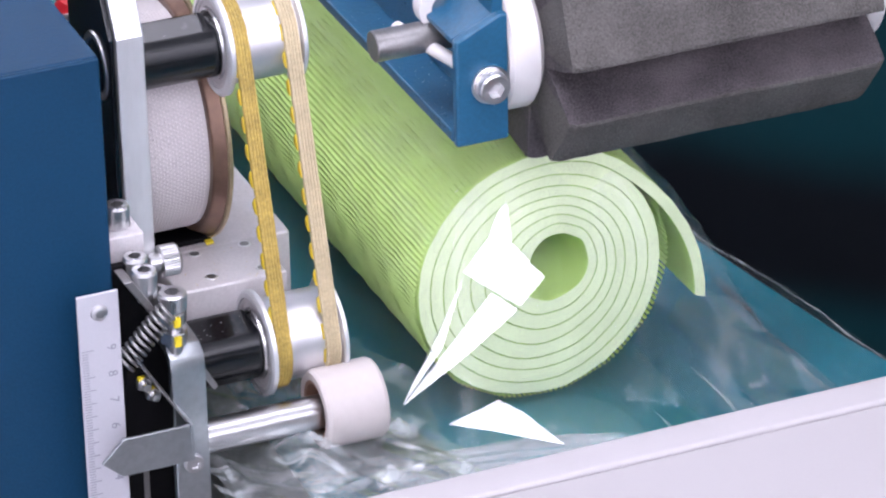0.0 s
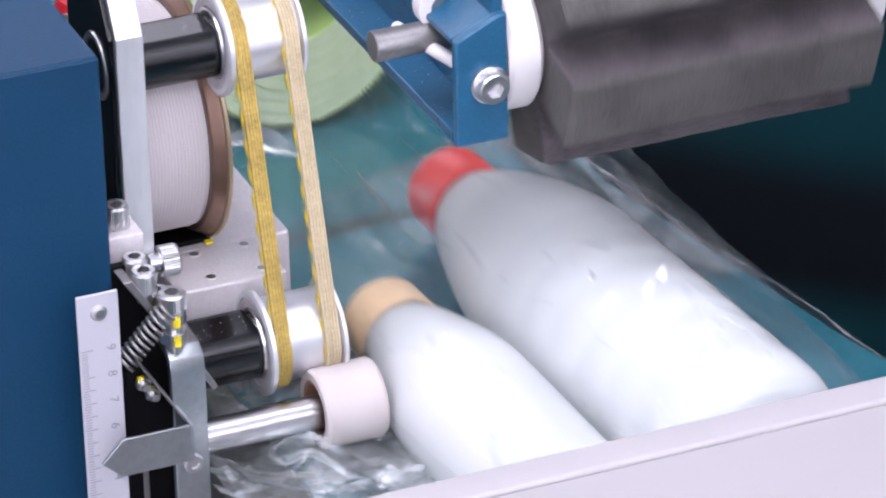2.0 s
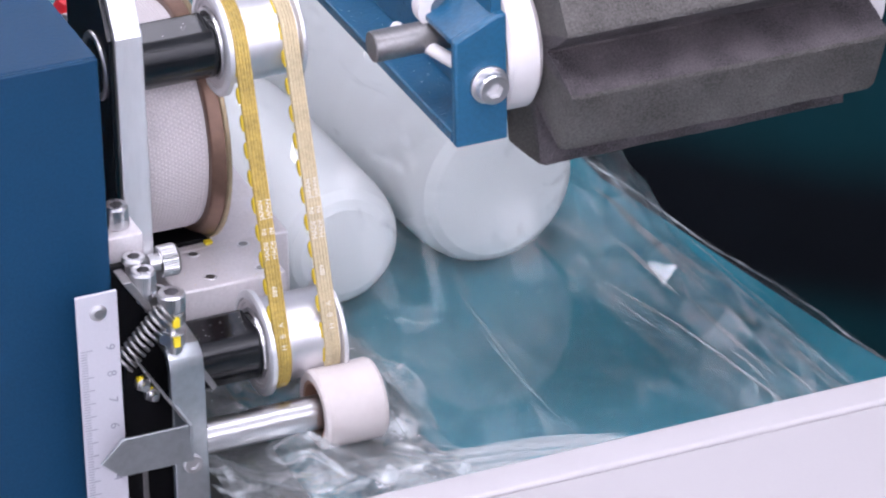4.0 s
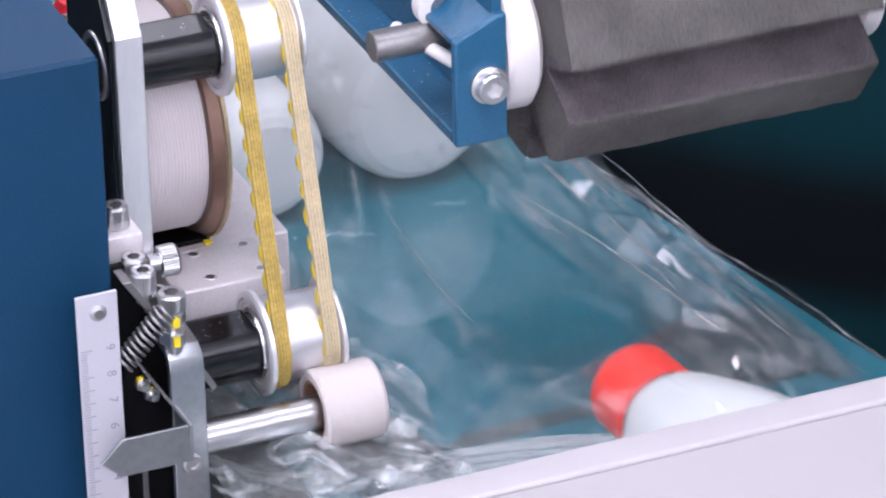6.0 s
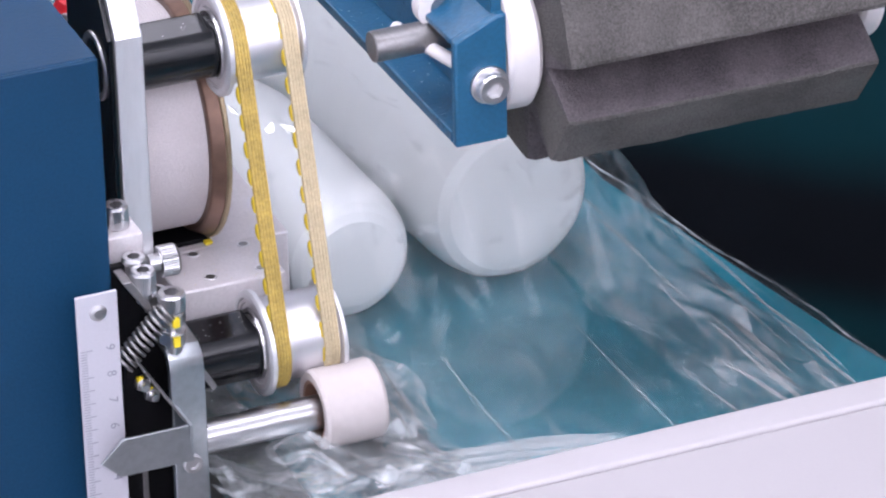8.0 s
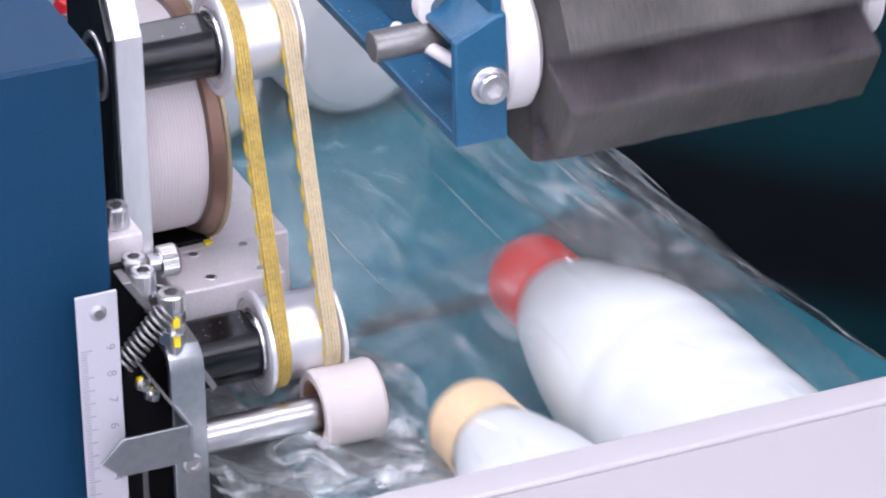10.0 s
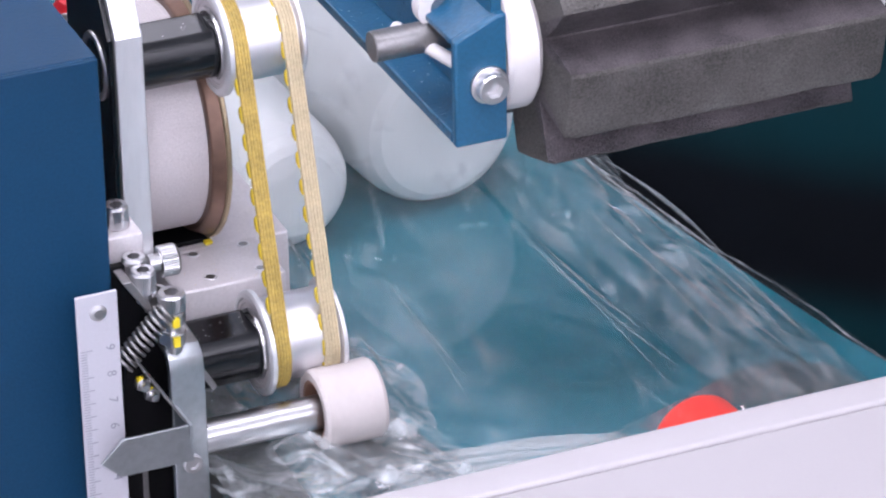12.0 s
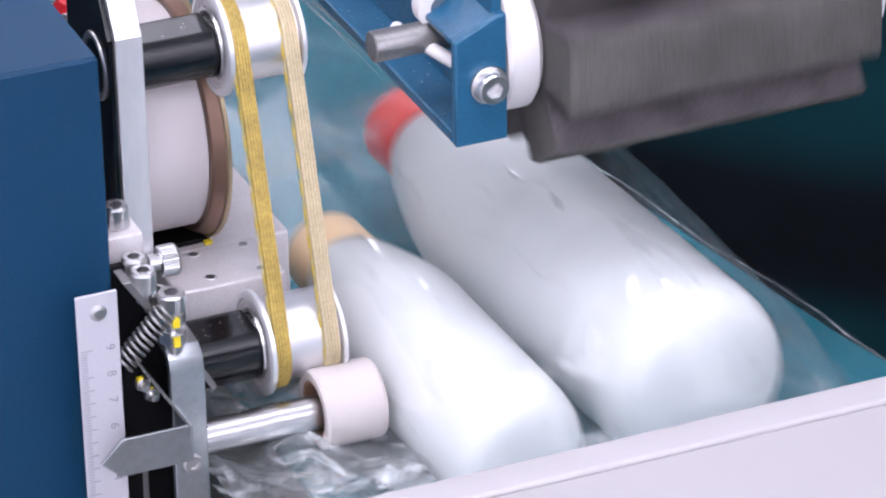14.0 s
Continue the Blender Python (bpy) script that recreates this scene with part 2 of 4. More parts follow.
def part(name, bm, mat, parent=None, label="", pivot=None, smooth=17):
    """Links a bmesh, made in world coordinates, as one mesh object under a thing or a part."""
    parent_base = BASE[parent] if parent else Vector((0, 0, 0))
    origin = Vector(pivot) if pivot is not None else parent_base
    bmesh.ops.translate(bm, verts=bm.verts, vec=-origin)
    bmesh.ops.recalc_face_normals(bm, faces=bm.faces)
    for f in bm.faces:
        f.smooth = smooth > 0
    me = bpy.data.meshes.new(name)
    bm.to_mesh(me)
    bm.free()
    me.materials.append(mat)
    if smooth > 0:
        me.set_sharp_from_angle(angle=radians(smooth))
    ob = new(name, me)
    ob.parent = parent
    ob.location = origin - parent_base
    BASE[ob] = origin
    if label:
        ob["label"] = label
    return ob


def twin(name, source, parent, offset, label="", turn=None):
    """A second object on the same mesh, placed in the parent's space."""
    ob = new(name, source.data)
    ob.parent = parent
    ob.location = offset
    BASE[ob] = BASE[parent] + Vector(offset)
    if turn:
        ob.rotation_euler = turn
    if label:
        ob["label"] = label
    return ob


def bevelled(bm, size, segments=2, angle=30):
    if size <= 0:
        return bm
    edges = [e for e in bm.edges if len(e.link_faces) == 2 and e.calc_face_angle(0) > radians(angle)]
    bmesh.ops.bevel(bm, geom=edges, offset=size, segments=segments, profile=0.5, affect="EDGES", clamp_overlap=True)
    return bm


def box(lo, hi, bevel=0.0006):
    bm = bmesh.new()
    bmesh.ops.create_cube(bm, size=1.0)
    for v in bm.verts:
        v.co = Vector([lo[i] + (v.co[i] + 0.5) * (hi[i] - lo[i]) for i in range(3)])
    return bevelled(bm, bevel)


def prism(points, plane, lo, hi, bevel=0.0005):
    """A flat outline in a plane ('xz', 'yz' or 'xy'), thick from lo to hi along the third axis."""
    bm = bmesh.new()
    a, b = "xyz".index(plane[0]), "xyz".index(plane[1])
    c = 3 - a - b
    rows = []
    for w in (lo, hi):
        row = []
        for p in points:
            co = [0, 0, 0]
            co[a], co[b], co[c] = p[0], p[1], w
            row.append(bm.verts.new(co))
        rows.append(row)
    n = len(points)
    bm.faces.new(rows[0])
    bm.faces.new(rows[1][::-1])
    for i in range(n):
        bm.faces.new((rows[0][i], rows[1][i], rows[1][(i + 1) % n], rows[0][(i + 1) % n]))
    bmesh.ops.recalc_face_normals(bm, faces=bm.faces)
    return bevelled(bm, bevel)


def lathe(profile, centre, axis="x", seg=48, bm=None, closed=False):
    """Turns a profile of (along, radius) about an axis through the centre."""
    bm = bm or bmesh.new()
    k = "xyz".index(axis)
    i, j = (k + 1) % 3, (k + 2) % 3
    rings = []
    for along, r in profile:
        ring = []
        for n in range(seg if r > 1e-7 else 1):
            a = 2 * math.pi * n / seg
            co = [0, 0, 0]
            co[k], co[i], co[j] = centre[k] + along, centre[i] + r * math.cos(a), centre[j] + r * math.sin(a)
            ring.append(bm.verts.new(co))
        rings.append(ring)
    pairs = list(zip(rings, rings[1:])) + ([(rings[-1], rings[0])] if closed else [])
    for p, q in pairs:
        for n in range(seg):
            m = (n + 1) % seg
            if len(p) == 1 and len(q) == 1:
                continue
            if len(p) == 1:
                bm.faces.new((p[0], q[n], q[m]))
            elif len(q) == 1:
                bm.faces.new((p[n], q[0], p[m]))
            else:
                bm.faces.new((p[n], q[n], q[m], p[m]))
    return bm


def rod(p, q, r, seg=24, chamfer=0.0004, bm=None):
    """A round bar from p to q with chamfered ends."""
    p, q = Vector(p), Vector(q)
    turn = (q - p).to_track_quat("X", "Z").to_matrix().to_4x4()
    length = (q - p).length
    c = min(chamfer, r * 0.4)
    piece = lathe([(0, 0), (0, r - c), (c, r), (length - c, r), (length, r - c), (length, 0)], (0, 0, 0), "x", seg)
    bmesh.ops.transform(piece, matrix=Matrix.Translation(p) @ turn, verts=piece.verts)
    if bm is None:
        return piece
    me = bpy.data.meshes.new("tmp")
    piece.to_mesh(me)
    piece.free()
    bm.from_mesh(me)
    bpy.data.meshes.remove(me)
    return bm


def tube(points, r, seg=8, bm=None):
    """A round wire along a line of points."""
    bm = bm or bmesh.new()
    pts = [Vector(p) for p in points]
    rings = []
    for n, p in enumerate(pts):
        way = (pts[min(n + 1, len(pts) - 1)] - pts[max(n - 1, 0)]).normalized()
        turn = way.to_track_quat("Z", "X").to_matrix()
        rings.append([bm.verts.new(p + turn @ Vector((r * math.cos(2 * math.pi * k / seg), r * math.sin(2 * math.pi * k / seg), 0))) for k in range(seg)])
    for a, b in zip(rings, rings[1:]):
        for k in range(seg):
            bm.faces.new((a[k], b[k], b[(k + 1) % seg], a[(k + 1) % seg]))
    bm.faces.new(rings[0][::-1])
    bm.faces.new(rings[-1])
    return bm


def cap_screw(base, direction, head_r, head_h, group="cap screws", label="bright steel socket-head cap screw", washer=0.0, shank=0.004):
    """A socket-head screw whose head stands on base and points along direction."""
    ob = thing("cap_screw", base, label, "screw", group)
    d = Vector(direction).normalized()
    turn = Matrix.Translation(base) @ d.to_track_quat("X", "Z").to_matrix().to_4x4()
    socket = head_r * 0.55
    bm = lathe([(0, 0), (0, head_r), (head_h * 0.86, head_r), (head_h, head_r * 0.88), (head_h, socket), (head_h * 0.45, socket), (head_h * 0.4, 0)], (0, 0, 0), "x", 72)
    # knurled rim and hexagonal socket
    for n, v in enumerate(bm.verts):
        if math.hypot(v.co.y, v.co.z) > head_r * 0.95 and n % 2:
            v.co.y, v.co.z = v.co.y * 0.955, v.co.z * 0.955
    for v in bm.verts:
        r = math.hypot(v.co.y, v.co.z)
        if 1e-6 < r < socket * 1.01:
            a = math.atan2(v.co.z, v.co.y)
            k = math.cos(math.pi / 6) / math.cos((a % (math.pi / 3)) - math.pi / 6)
            v.co.y, v.co.z = v.co.y * k, v.co.z * k
    bmesh.ops.transform(bm, matrix=turn, verts=bm.verts)
    part("head", bm, STEEL, ob)
    bm = lathe([(-shank, 0), (-shank, head_r * 0.6), (0.0, head_r * 0.6)], (0, 0, 0), "x", 20)
    bmesh.ops.transform(bm, matrix=turn, verts=bm.verts)
    part("shank", bm, STEEL, ob)
    if washer:
        bm = lathe([(-0.0002, head_r * 0.5), (-0.0002, washer), (0.0011, washer), (0.0013, washer * 0.95), (0.0013, head_r * 0.5)], (0, 0, 0), "x", 36)
        bmesh.ops.transform(bm, matrix=turn, verts=bm.verts)
        part("washer", bm, STEEL, ob)
    return ob

# ---- the room ----
def room():
    def slab(name, lo, hi, mat, label):
        tagged(part(name, box(lo, hi, 0), mat, smooth=0), label, "wall" if "wall" in name else name, kind="structure")
    slab("floor", (-4, -4, -1.0), (4, 4, -0.9), FLOOR, "grey epoxy workshop floor under the machine")
    slab("ceiling", (-4, -4, 2.6), (4, 4, 2.7), WALL, "pale workshop ceiling")
    slab("wall_north", (-4, 4, -0.9), (4, 4.1, 2.6), WALL, "pale plain workshop wall")
    slab("wall_south", (-4, -4.1, -0.9), (4, -4, 2.6), WALL, "pale plain workshop wall")
    slab("wall_east", (4, -4, -0.9), (4.1, 4, 2.6), WALL, "pale plain workshop wall")
    slab("wall_west", (-4.1, -4, -0.9), (-4, 4, 2.6), WALL, "pale plain workshop wall")


room()


# ---- conveyor and the large machine parts ----
def conveyor():
    ob = thing("conveyor", (0.0, 0.2, -0.9), "smooth teal conveyor bed running under the film", "conveyor")
    # Right edge tapers to follow the film fold as the camera sees it.
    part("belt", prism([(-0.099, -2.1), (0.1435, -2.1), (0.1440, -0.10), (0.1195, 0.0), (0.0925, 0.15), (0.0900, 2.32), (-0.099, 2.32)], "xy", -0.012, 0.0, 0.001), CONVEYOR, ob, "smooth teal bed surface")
    part("bed", box((-0.097, -2.08, -0.10), (0.06, 2.30, -0.013), 0.002), DARK_PANEL, ob)
    for x, y in ((-0.075, -1.9), (0.03, -1.9), (-0.075, 0.3), (0.03, 0.3), (-0.075, 2.2), (0.03, 2.2)):
        part("leg", box((x - 0.02, y - 0.02, -0.9), (x + 0.02, y + 0.02, -0.1), 0.002), BLUE, ob)
    return ob


def side_deck():
    """The dark green fabric deck beside the conveyor, and unseen panels added behind it."""
    ob = thing("side_deck", (0.42, 0.4, -0.9), "dark teal fabric deck with a painted shade band beside the conveyor", "deck")
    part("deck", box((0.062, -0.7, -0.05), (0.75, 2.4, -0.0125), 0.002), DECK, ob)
    part("side_panel", box((0.75, -0.7, -0.9), (0.78, 2.4, 0.05), 0.003), DARK_PANEL, ob)
    # Unseen dark panels, added so the flat film mirrors dark, not the bright wall.
    part("unseen_rear_panel", box((-0.6, 2.4, -0.9), (0.80, 2.43, 1.12), 0.003), DARK_PANEL, ob)
    part("unseen_tall_panel", box((0.802, 2.4, -0.9), (2.3, 2.43, 1.66), 0.003), DARK_PANEL, ob)
    return ob


def film_former():
    """The white plate from under which the film and the products come."""
    ob = thing("film_former", (0.1, -0.35, -0.9), "white powder-coated film forming plate over the conveyor", "forming plate")
    part("lip", prism([(-0.2155, 0.112), (-0.2165, 0.118), (-0.2195, 0.1205), (-0.2315, 0.1205), (-0.2325, 0.1195), (-0.2325, 0.108), (-0.2165, 0.108)], "yz", -0.175, 0.40, 0.0008), PLATE_WHITE, ob)
    part("plate", prism([(-0.2327, 0.108), (-0.2327, 0.1190), (-0.2420, 0.1200), (-0.62, 0.1200), (-0.62, 0.108)], "yz", -0.175, 0.40, 0.0006), PLATE_WHITE, ob)
    for x in (-0.15, 0.36):
        part("support_post", box((x - 0.012, -0.60, -0.9), (x + 0.012, -0.57, 0.108), 0.001), BLUE, ob)
    return ob


def blue_cabinet():
    ob = thing("blue_cabinet", (-0.28, 0.05, -0.9), "blue painted sheet-metal machine cabinet", "cabinet")
    part("front_panel", prism([(-0.46, -0.9), (-0.1655, -0.9), (-0.1655, 0.1795), (-0.46, 0.1795)], "xz", -0.02, -0.0182, 0.0008), BLUE, ob)
    part("top_panel", box((-0.46, -0.0180, 0.1775), (-0.1655, 0.35, 0.1795), 0.0005), BLUE, ob)
    part("side_panel", box((-0.1675, -0.0180, -0.9), (-0.1655, 0.35, 0.1773), 0.0005), BLUE, ob)
    part("body", box((-0.459, -0.0178, -0.9), (-0.1677, 0.349, 0.1773), 0.0005), BLUE, ob)
    return ob


def blue_arm():
    """The L-shaped arm that carries the foam roller."""
    ob = thing("swing_bracket", (-0.034, 0.3, 0.125), "blue painted steel angle bracket holding the foam roller", "bracket")
    y0 = -0.03
    part("flange", box((-0.0444, y0 + 0.004, 0.1256), (-0.0253, 0.75, 0.1296), 0.0006), BLUE_LIT, ob)
    part("web", box((-0.0293, y0 + 0.004, 0.1298), (-0.0253, 0.75, 0.215), 0.0006), BLUE_LIT, ob)
    part("end_plate", prism([(-0.0444, 0.1252), (-0.0253, 0.1252), (-0.0253, 0.172), (-0.0285, 0.172), (-0.0444, 0.1645)], "xz", y0, y0 + 0.0038, 0.0009), BLUE_LIT, ob)
    part("cap_plate", prism([(-0.0253, 0.172), (-0.0444, 0.1645), (-0.0444, 0.1625), (-0.0253, 0.170)], "xz", y0 + 0.0039, y0 + 0.030, 0.0004), BLUE_LIT, ob)
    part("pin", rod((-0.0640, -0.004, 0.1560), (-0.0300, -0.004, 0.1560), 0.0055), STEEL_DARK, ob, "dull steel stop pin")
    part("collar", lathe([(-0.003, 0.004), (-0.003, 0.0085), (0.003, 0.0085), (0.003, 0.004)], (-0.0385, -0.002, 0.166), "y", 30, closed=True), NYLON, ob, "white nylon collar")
    part("guide_pin", rod((-0.049, 0.012, 0.1535), (-0.0405, -0.022, 0.1530), 0.0024), NYLON, ob)
    return ob


FOAM_AXIS = (0.06, -0.005, 0.1520)


def foam_roller():
    """A roller of six foam ridges on a hub, turning about X."""
    ob = thing("foam_roller", FOAM_AXIS, "grey ridged foam hold-down roller with white nylon hub", "roller")
    x0, x1 = -0.0110, 0.1080
    outline = []
    n, top = 6, 0.0478
    flat = top * math.cos(radians(16.5))
    for k in range(n):
        c = 2 * math.pi * k / n
        # a flat outer face, then straight flanks down into a deep narrow groove
        for da, r in ((-29.2, 0.0270), (-22.5, 0.0368), (-17.2, 0.0470), (-15.5, 0.0474), (-8, flat / math.cos(radians(8))), (0.0, flat), (8, flat / math.cos(radians(8))), (15.5, 0.0474), (17.2, 0.0470), (22.5, 0.0368), (29.2, 0.0270)):
            outline.append((FOAM_AXIS[1] + r * math.cos(c + radians(da)), FOAM_AXIS[2] + r * math.sin(c + radians(da))))
    bm = bmesh.new()
    steps = 44
    rings = []
    for s in range(steps + 1):
        u = s / steps
        x = x0 + (x1 - x0) * u
        row = []
        for i, (y, z) in enumerate(outline):
            w = noise.noise(Vector((x * 60, y * 90, z * 90))) * 0.0006 + noise.noise(Vector((x * 300, y * 300, z * 300))) * 0.00025
            dy, dz = y - FOAM_AXIS[1], z - FOAM_AXIS[2]
            r = math.hypot(dy, dz)
            end = 0.0035 * ((i // 11) % 3) if s == steps else 0.0
            shrink = 0.0012 if s in (0, steps) else 0.0
            row.append(bm.verts.new((x - end * 0.8, FOAM_AXIS[1] + dy * (r + w - shrink) / r, FOAM_AXIS[2] + dz * (r + w - shrink) / r)))
        rings.append(row)
    m = len(outline)
    for a, b in zip(rings, rings[1:]):
        for k in range(m):
            bm.faces.new((a[k], b[k], b[(k + 1) % m], a[(k + 1) % m]))
    for ring, x in ((rings[0], x0), (rings[-1], x1)):
        hub = bm.verts.new((x + (0.0 if x == x0 else -0.003), FOAM_AXIS[1], FOAM_AXIS[2]))
        for k in range(m):
            bm.faces.new((ring[k], ring[(k + 1) % m], hub))
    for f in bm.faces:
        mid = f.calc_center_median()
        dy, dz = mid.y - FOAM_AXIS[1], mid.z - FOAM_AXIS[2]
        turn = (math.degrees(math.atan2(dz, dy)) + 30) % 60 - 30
        # Groove flanks take the darker, speckled foam material.
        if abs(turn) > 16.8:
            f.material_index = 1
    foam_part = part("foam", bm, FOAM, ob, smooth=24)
    foam_part.data.materials.append(FOAM_FLANK)
    part("hub", lathe([(0, 0), (0, 0.0245), (0.0015, 0.026), (0.0110, 0.026), (0.0132, 0.0235), (0.0132, 0)], (-0.0246, FOAM_AXIS[1], FOAM_AXIS[2]), "x", 64), NYLON, ob, "white nylon hub disc")
    part("axle", rod((-0.0240, FOAM_AXIS[1], FOAM_AXIS[2]), (0.132, FOAM_AXIS[1], FOAM_AXIS[2]), 0.006), STEEL, ob)
    part("end_hub", lathe([(0, 0), (0, 0.0245), (0.0015, 0.026), (0.0080, 0.026), (0.0095, 0.0235), (0.0095, 0)], (0.1095, FOAM_AXIS[1], FOAM_AXIS[2]), "x", 64), NYLON, ob, "white nylon hub disc")
    return ob


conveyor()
side_deck()
film_former()
blue_cabinet()
arm = blue_arm()
cap_screw((-0.0322, -0.0300, 0.1470), (0, -1, 0), 0.0056, 0.0055, "arm bolts", "bright steel socket-head bolt with a washer on the blue arm", washer=0.0068, shank=0.005)
foam = foam_roller()

# ---- the film-edge puller: two pulleys, two toothed belts ----
LOW, HIGH = (0.0, 0.0500), (0.030, 0.1520)
R_BELT = 0.0162
# the belts run down the front, under the lower pulley, back into the machine and return over the top
CORNERS = [HIGH, LOW, (0.240, 0.0500), (0.270, 0.1520)]


def loop_pieces():
    pieces = []
    for k, c in enumerate(CORNERS):
        before, after = CORNERS[k - 1], CORNERS[(k + 1) % 4]
        a0 = math.atan2(c[1] - before[1], c[0] - before[0]) - math.pi / 2
        a1 = math.atan2(after[1] - c[1], after[0] - c[0]) - math.pi / 2
        turn = (a1 - a0) % (2 * math.pi)
        pieces.append(("arc", c, a0, turn, turn * R_BELT))
        pieces.append(("run", c, after, a1, math.hypot(after[0] - c[0], after[1] - c[1])))
    return pieces


PIECES = loop_pieces()
LOOP = sum(p[4] for p in PIECES)


def on_loop(d):
    """Place (y, z) and the outward angle at a distance along the belt loop; the front run goes down."""
    d %= LOOP
    for p in PIECES:
        if d <= p[4]:
            break
        d -= p[4]
    if p[0] == "arc":
        a, c = p[2] + d / R_BELT, p[1]
    else:
        u, a = d / p[4], p[3]
        c = (p[1][0] + (p[2][0] - p[1][0]) * u, p[1][1] + (p[2][1] - p[1][1]) * u)
    return c[0] + R_BELT * math.cos(a), c[1] + R_BELT * math.sin(a), a


def pulley(name_label, centre, x0, x1):
    ob = thing("belt_pulley", ((x0 + x1) / 2, centre[0], centre[1]), name_label, "pulley", "belt pulleys")
    c = (x0, centre[0], centre[1])
    w = x1 - x0
    part("drum", lathe([(0.0012, 0.010), (0.0012, 0.0152), (w - 0.001, 0.0152), (w - 0.001, 0.010)], c, "x", 72, closed=True), PULLEY, ob)
    part("flange", lathe([(-0.0012, 0.0160), (-0.0012, 0.0178), (-0.0004, 0.0188), (0.0012, 0.0188), (0.0016, 0.0170), (0.0016, 0.0160)], c, "x", 72, closed=True), ALU, ob)
    part("hub_face", lathe([(-0.0003, 0.0128), (-0.0003, 0.0142), (-0.0008, 0.0145), (-0.0008, 0.0158), (0.0010, 0.0159), (0.0010, 0.0128)], c, "x", 72, closed=True), ALU_MATT, ob)
    part("flange", lathe([(w - 0.0016, 0.0125), (w - 0.0016, 0.0170), (w - 0.0012, 0.0182), (w, 0.0182), (w + 0.0005, 0.0175), (w + 0.0005, 0.0125)], c, "x", 72, closed=True), ALU, ob)
    part("bearing_ring", lathe([(-0.0004, 0.0112), (-0.0014, 0.0115), (-0.0014, 0.0123), (-0.0004, 0.0125)], c, "x", 64, closed=True), STEEL, ob)
    part("bearing_seal", lathe([(-0.0002, 0.0092), (-0.0009, 0.0095), (-0.0009, 0.0110), (-0.0002, 0.0112)], c, "x", 64, closed=True), RUBBER_DARK, ob)
    part("inner_ring", lathe([(0.001, 0.0078), (-0.0016, 0.0080), (-0.0016, 0.0090), (0.001, 0.0092)], c, "x", 64, closed=True), STEEL, ob)
    return ob


def timing_belt(x0, x1, face, label, writing):
    ob = thing("timing_belt", ((x0 + x1) / 2, LOW[0], LOW[1]), label, "belt", "timing belts")
    bm = bmesh.new()
    ribs = 5
    across = [(0.0, -0.0009), (0.0, 0.0004)]
    for k in range(ribs):
        u0, u1 = k / ribs, (k + 1) / ribs
        across += [(u0 + 0.03 / ribs + 0.002, 0.00045), (u0 + 0.2 / ribs, 0.0008), (u1 - 0.2 / ribs, 0.0008), (u1 - 0.03 / ribs - 0.002, 0.00045)]
    across += [(1.0, 0.0004), (1.0, -0.0009)]
    rings, steps = [], 260
    for s in range(steps):
        y, z, a = on_loop(LOOP * s / steps)
        rings.append([bm.verts.new((x0 + (x1 - x0) * u, y + h * math.cos(a), z + h * math.sin(a))) for u, h in across])
    for s in range(steps):
        p, q = rings[s], rings[(s + 1) % steps]
        for k in range(len(across)):
            n = (k + 1) % len(across)
            bm.faces.new((p[k], q[k], q[n], p[n]))
    part("band", bm, face, ob, smooth=20)
    tooth = prism([(-0.0030, 0.0), (-0.0018, -0.0016), (-0.0008, -0.0021), (0.0008, -0.0021), (0.0018, -0.0016), (0.0030, 0.0)], "yz", -0.0006 - (x1 - x0) / 2, (x1 - x0) / 2 - 0.0003, 0.0002)
    teeth = [part("tooth", tooth, BELT_CORE, ob, pivot=(0, 0, 0))]
    for k in range(1, round(LOOP / 0.0096)):
        teeth.append(twin("tooth", teeth[0], ob, (0, 0, 0)))
    marks = []
    for text, at, side, size in writing:
        curve = bpy.data.curves.new("print", "FONT")
        curve.body, curve.size = text, size
        curve.align_x, curve.align_y = "CENTER", "CENTER"
        curve.materials.append(WHITE_INK)
        word = new("print", curve)
        word.parent = ob
        marks.append((word, at, side))
    return ob, teeth, marks


def round_shaft(name, p, q, r, mat, label, flat=False):
    ob = thing(name, tuple((Vector(p) + Vector(q)) / 2), label, "shaft")
    bm = rod(p, q, r, 64, 0.0005)
    if flat:
        # a milled flat along the top
        for v in bm.verts:
            v.co.z = min(v.co.z, p[2] + r * 0.72)
    part("bar", bm, mat, ob, smooth=18)
    if flat:
        part("end_collar", lathe([(0, r * 0.55), (0, r * 0.80), (0.0022, r * 0.80), (0.0022, r * 0.55)], tuple(Vector(q)), "x", 40, closed=True), STEEL, ob)
        rng = random.Random(round(p[2] * 1000))
        chips = bmesh.new()
        for k in range(16):
            x, y = rng.uniform(p[0] + 0.002, q[0] - 0.002), p[1] + rng.uniform(-0.7, 0.7) * r
            s = rng.uniform(0.00006, 0.0002)
            z = p[2] + r * 0.72 + 0.00006
            chips.faces.new([chips.verts.new((x + s * a, y + s * b, z)) for a, b in ((-1, -0.6), (1.3, -0.8), (0.9, 0.7), (-0.7, 1.0))])
        tagged(part("dust", chips, NYLON, ob, smooth=0), kind="stuff")
    return ob


pulleys = [pulley("bright aluminium belt pulley on a black shaft", LOW, -0.1086, -0.0812),
           pulley("bright aluminium belt pulley on a black shaft", HIGH, -0.1086, -0.0812)]
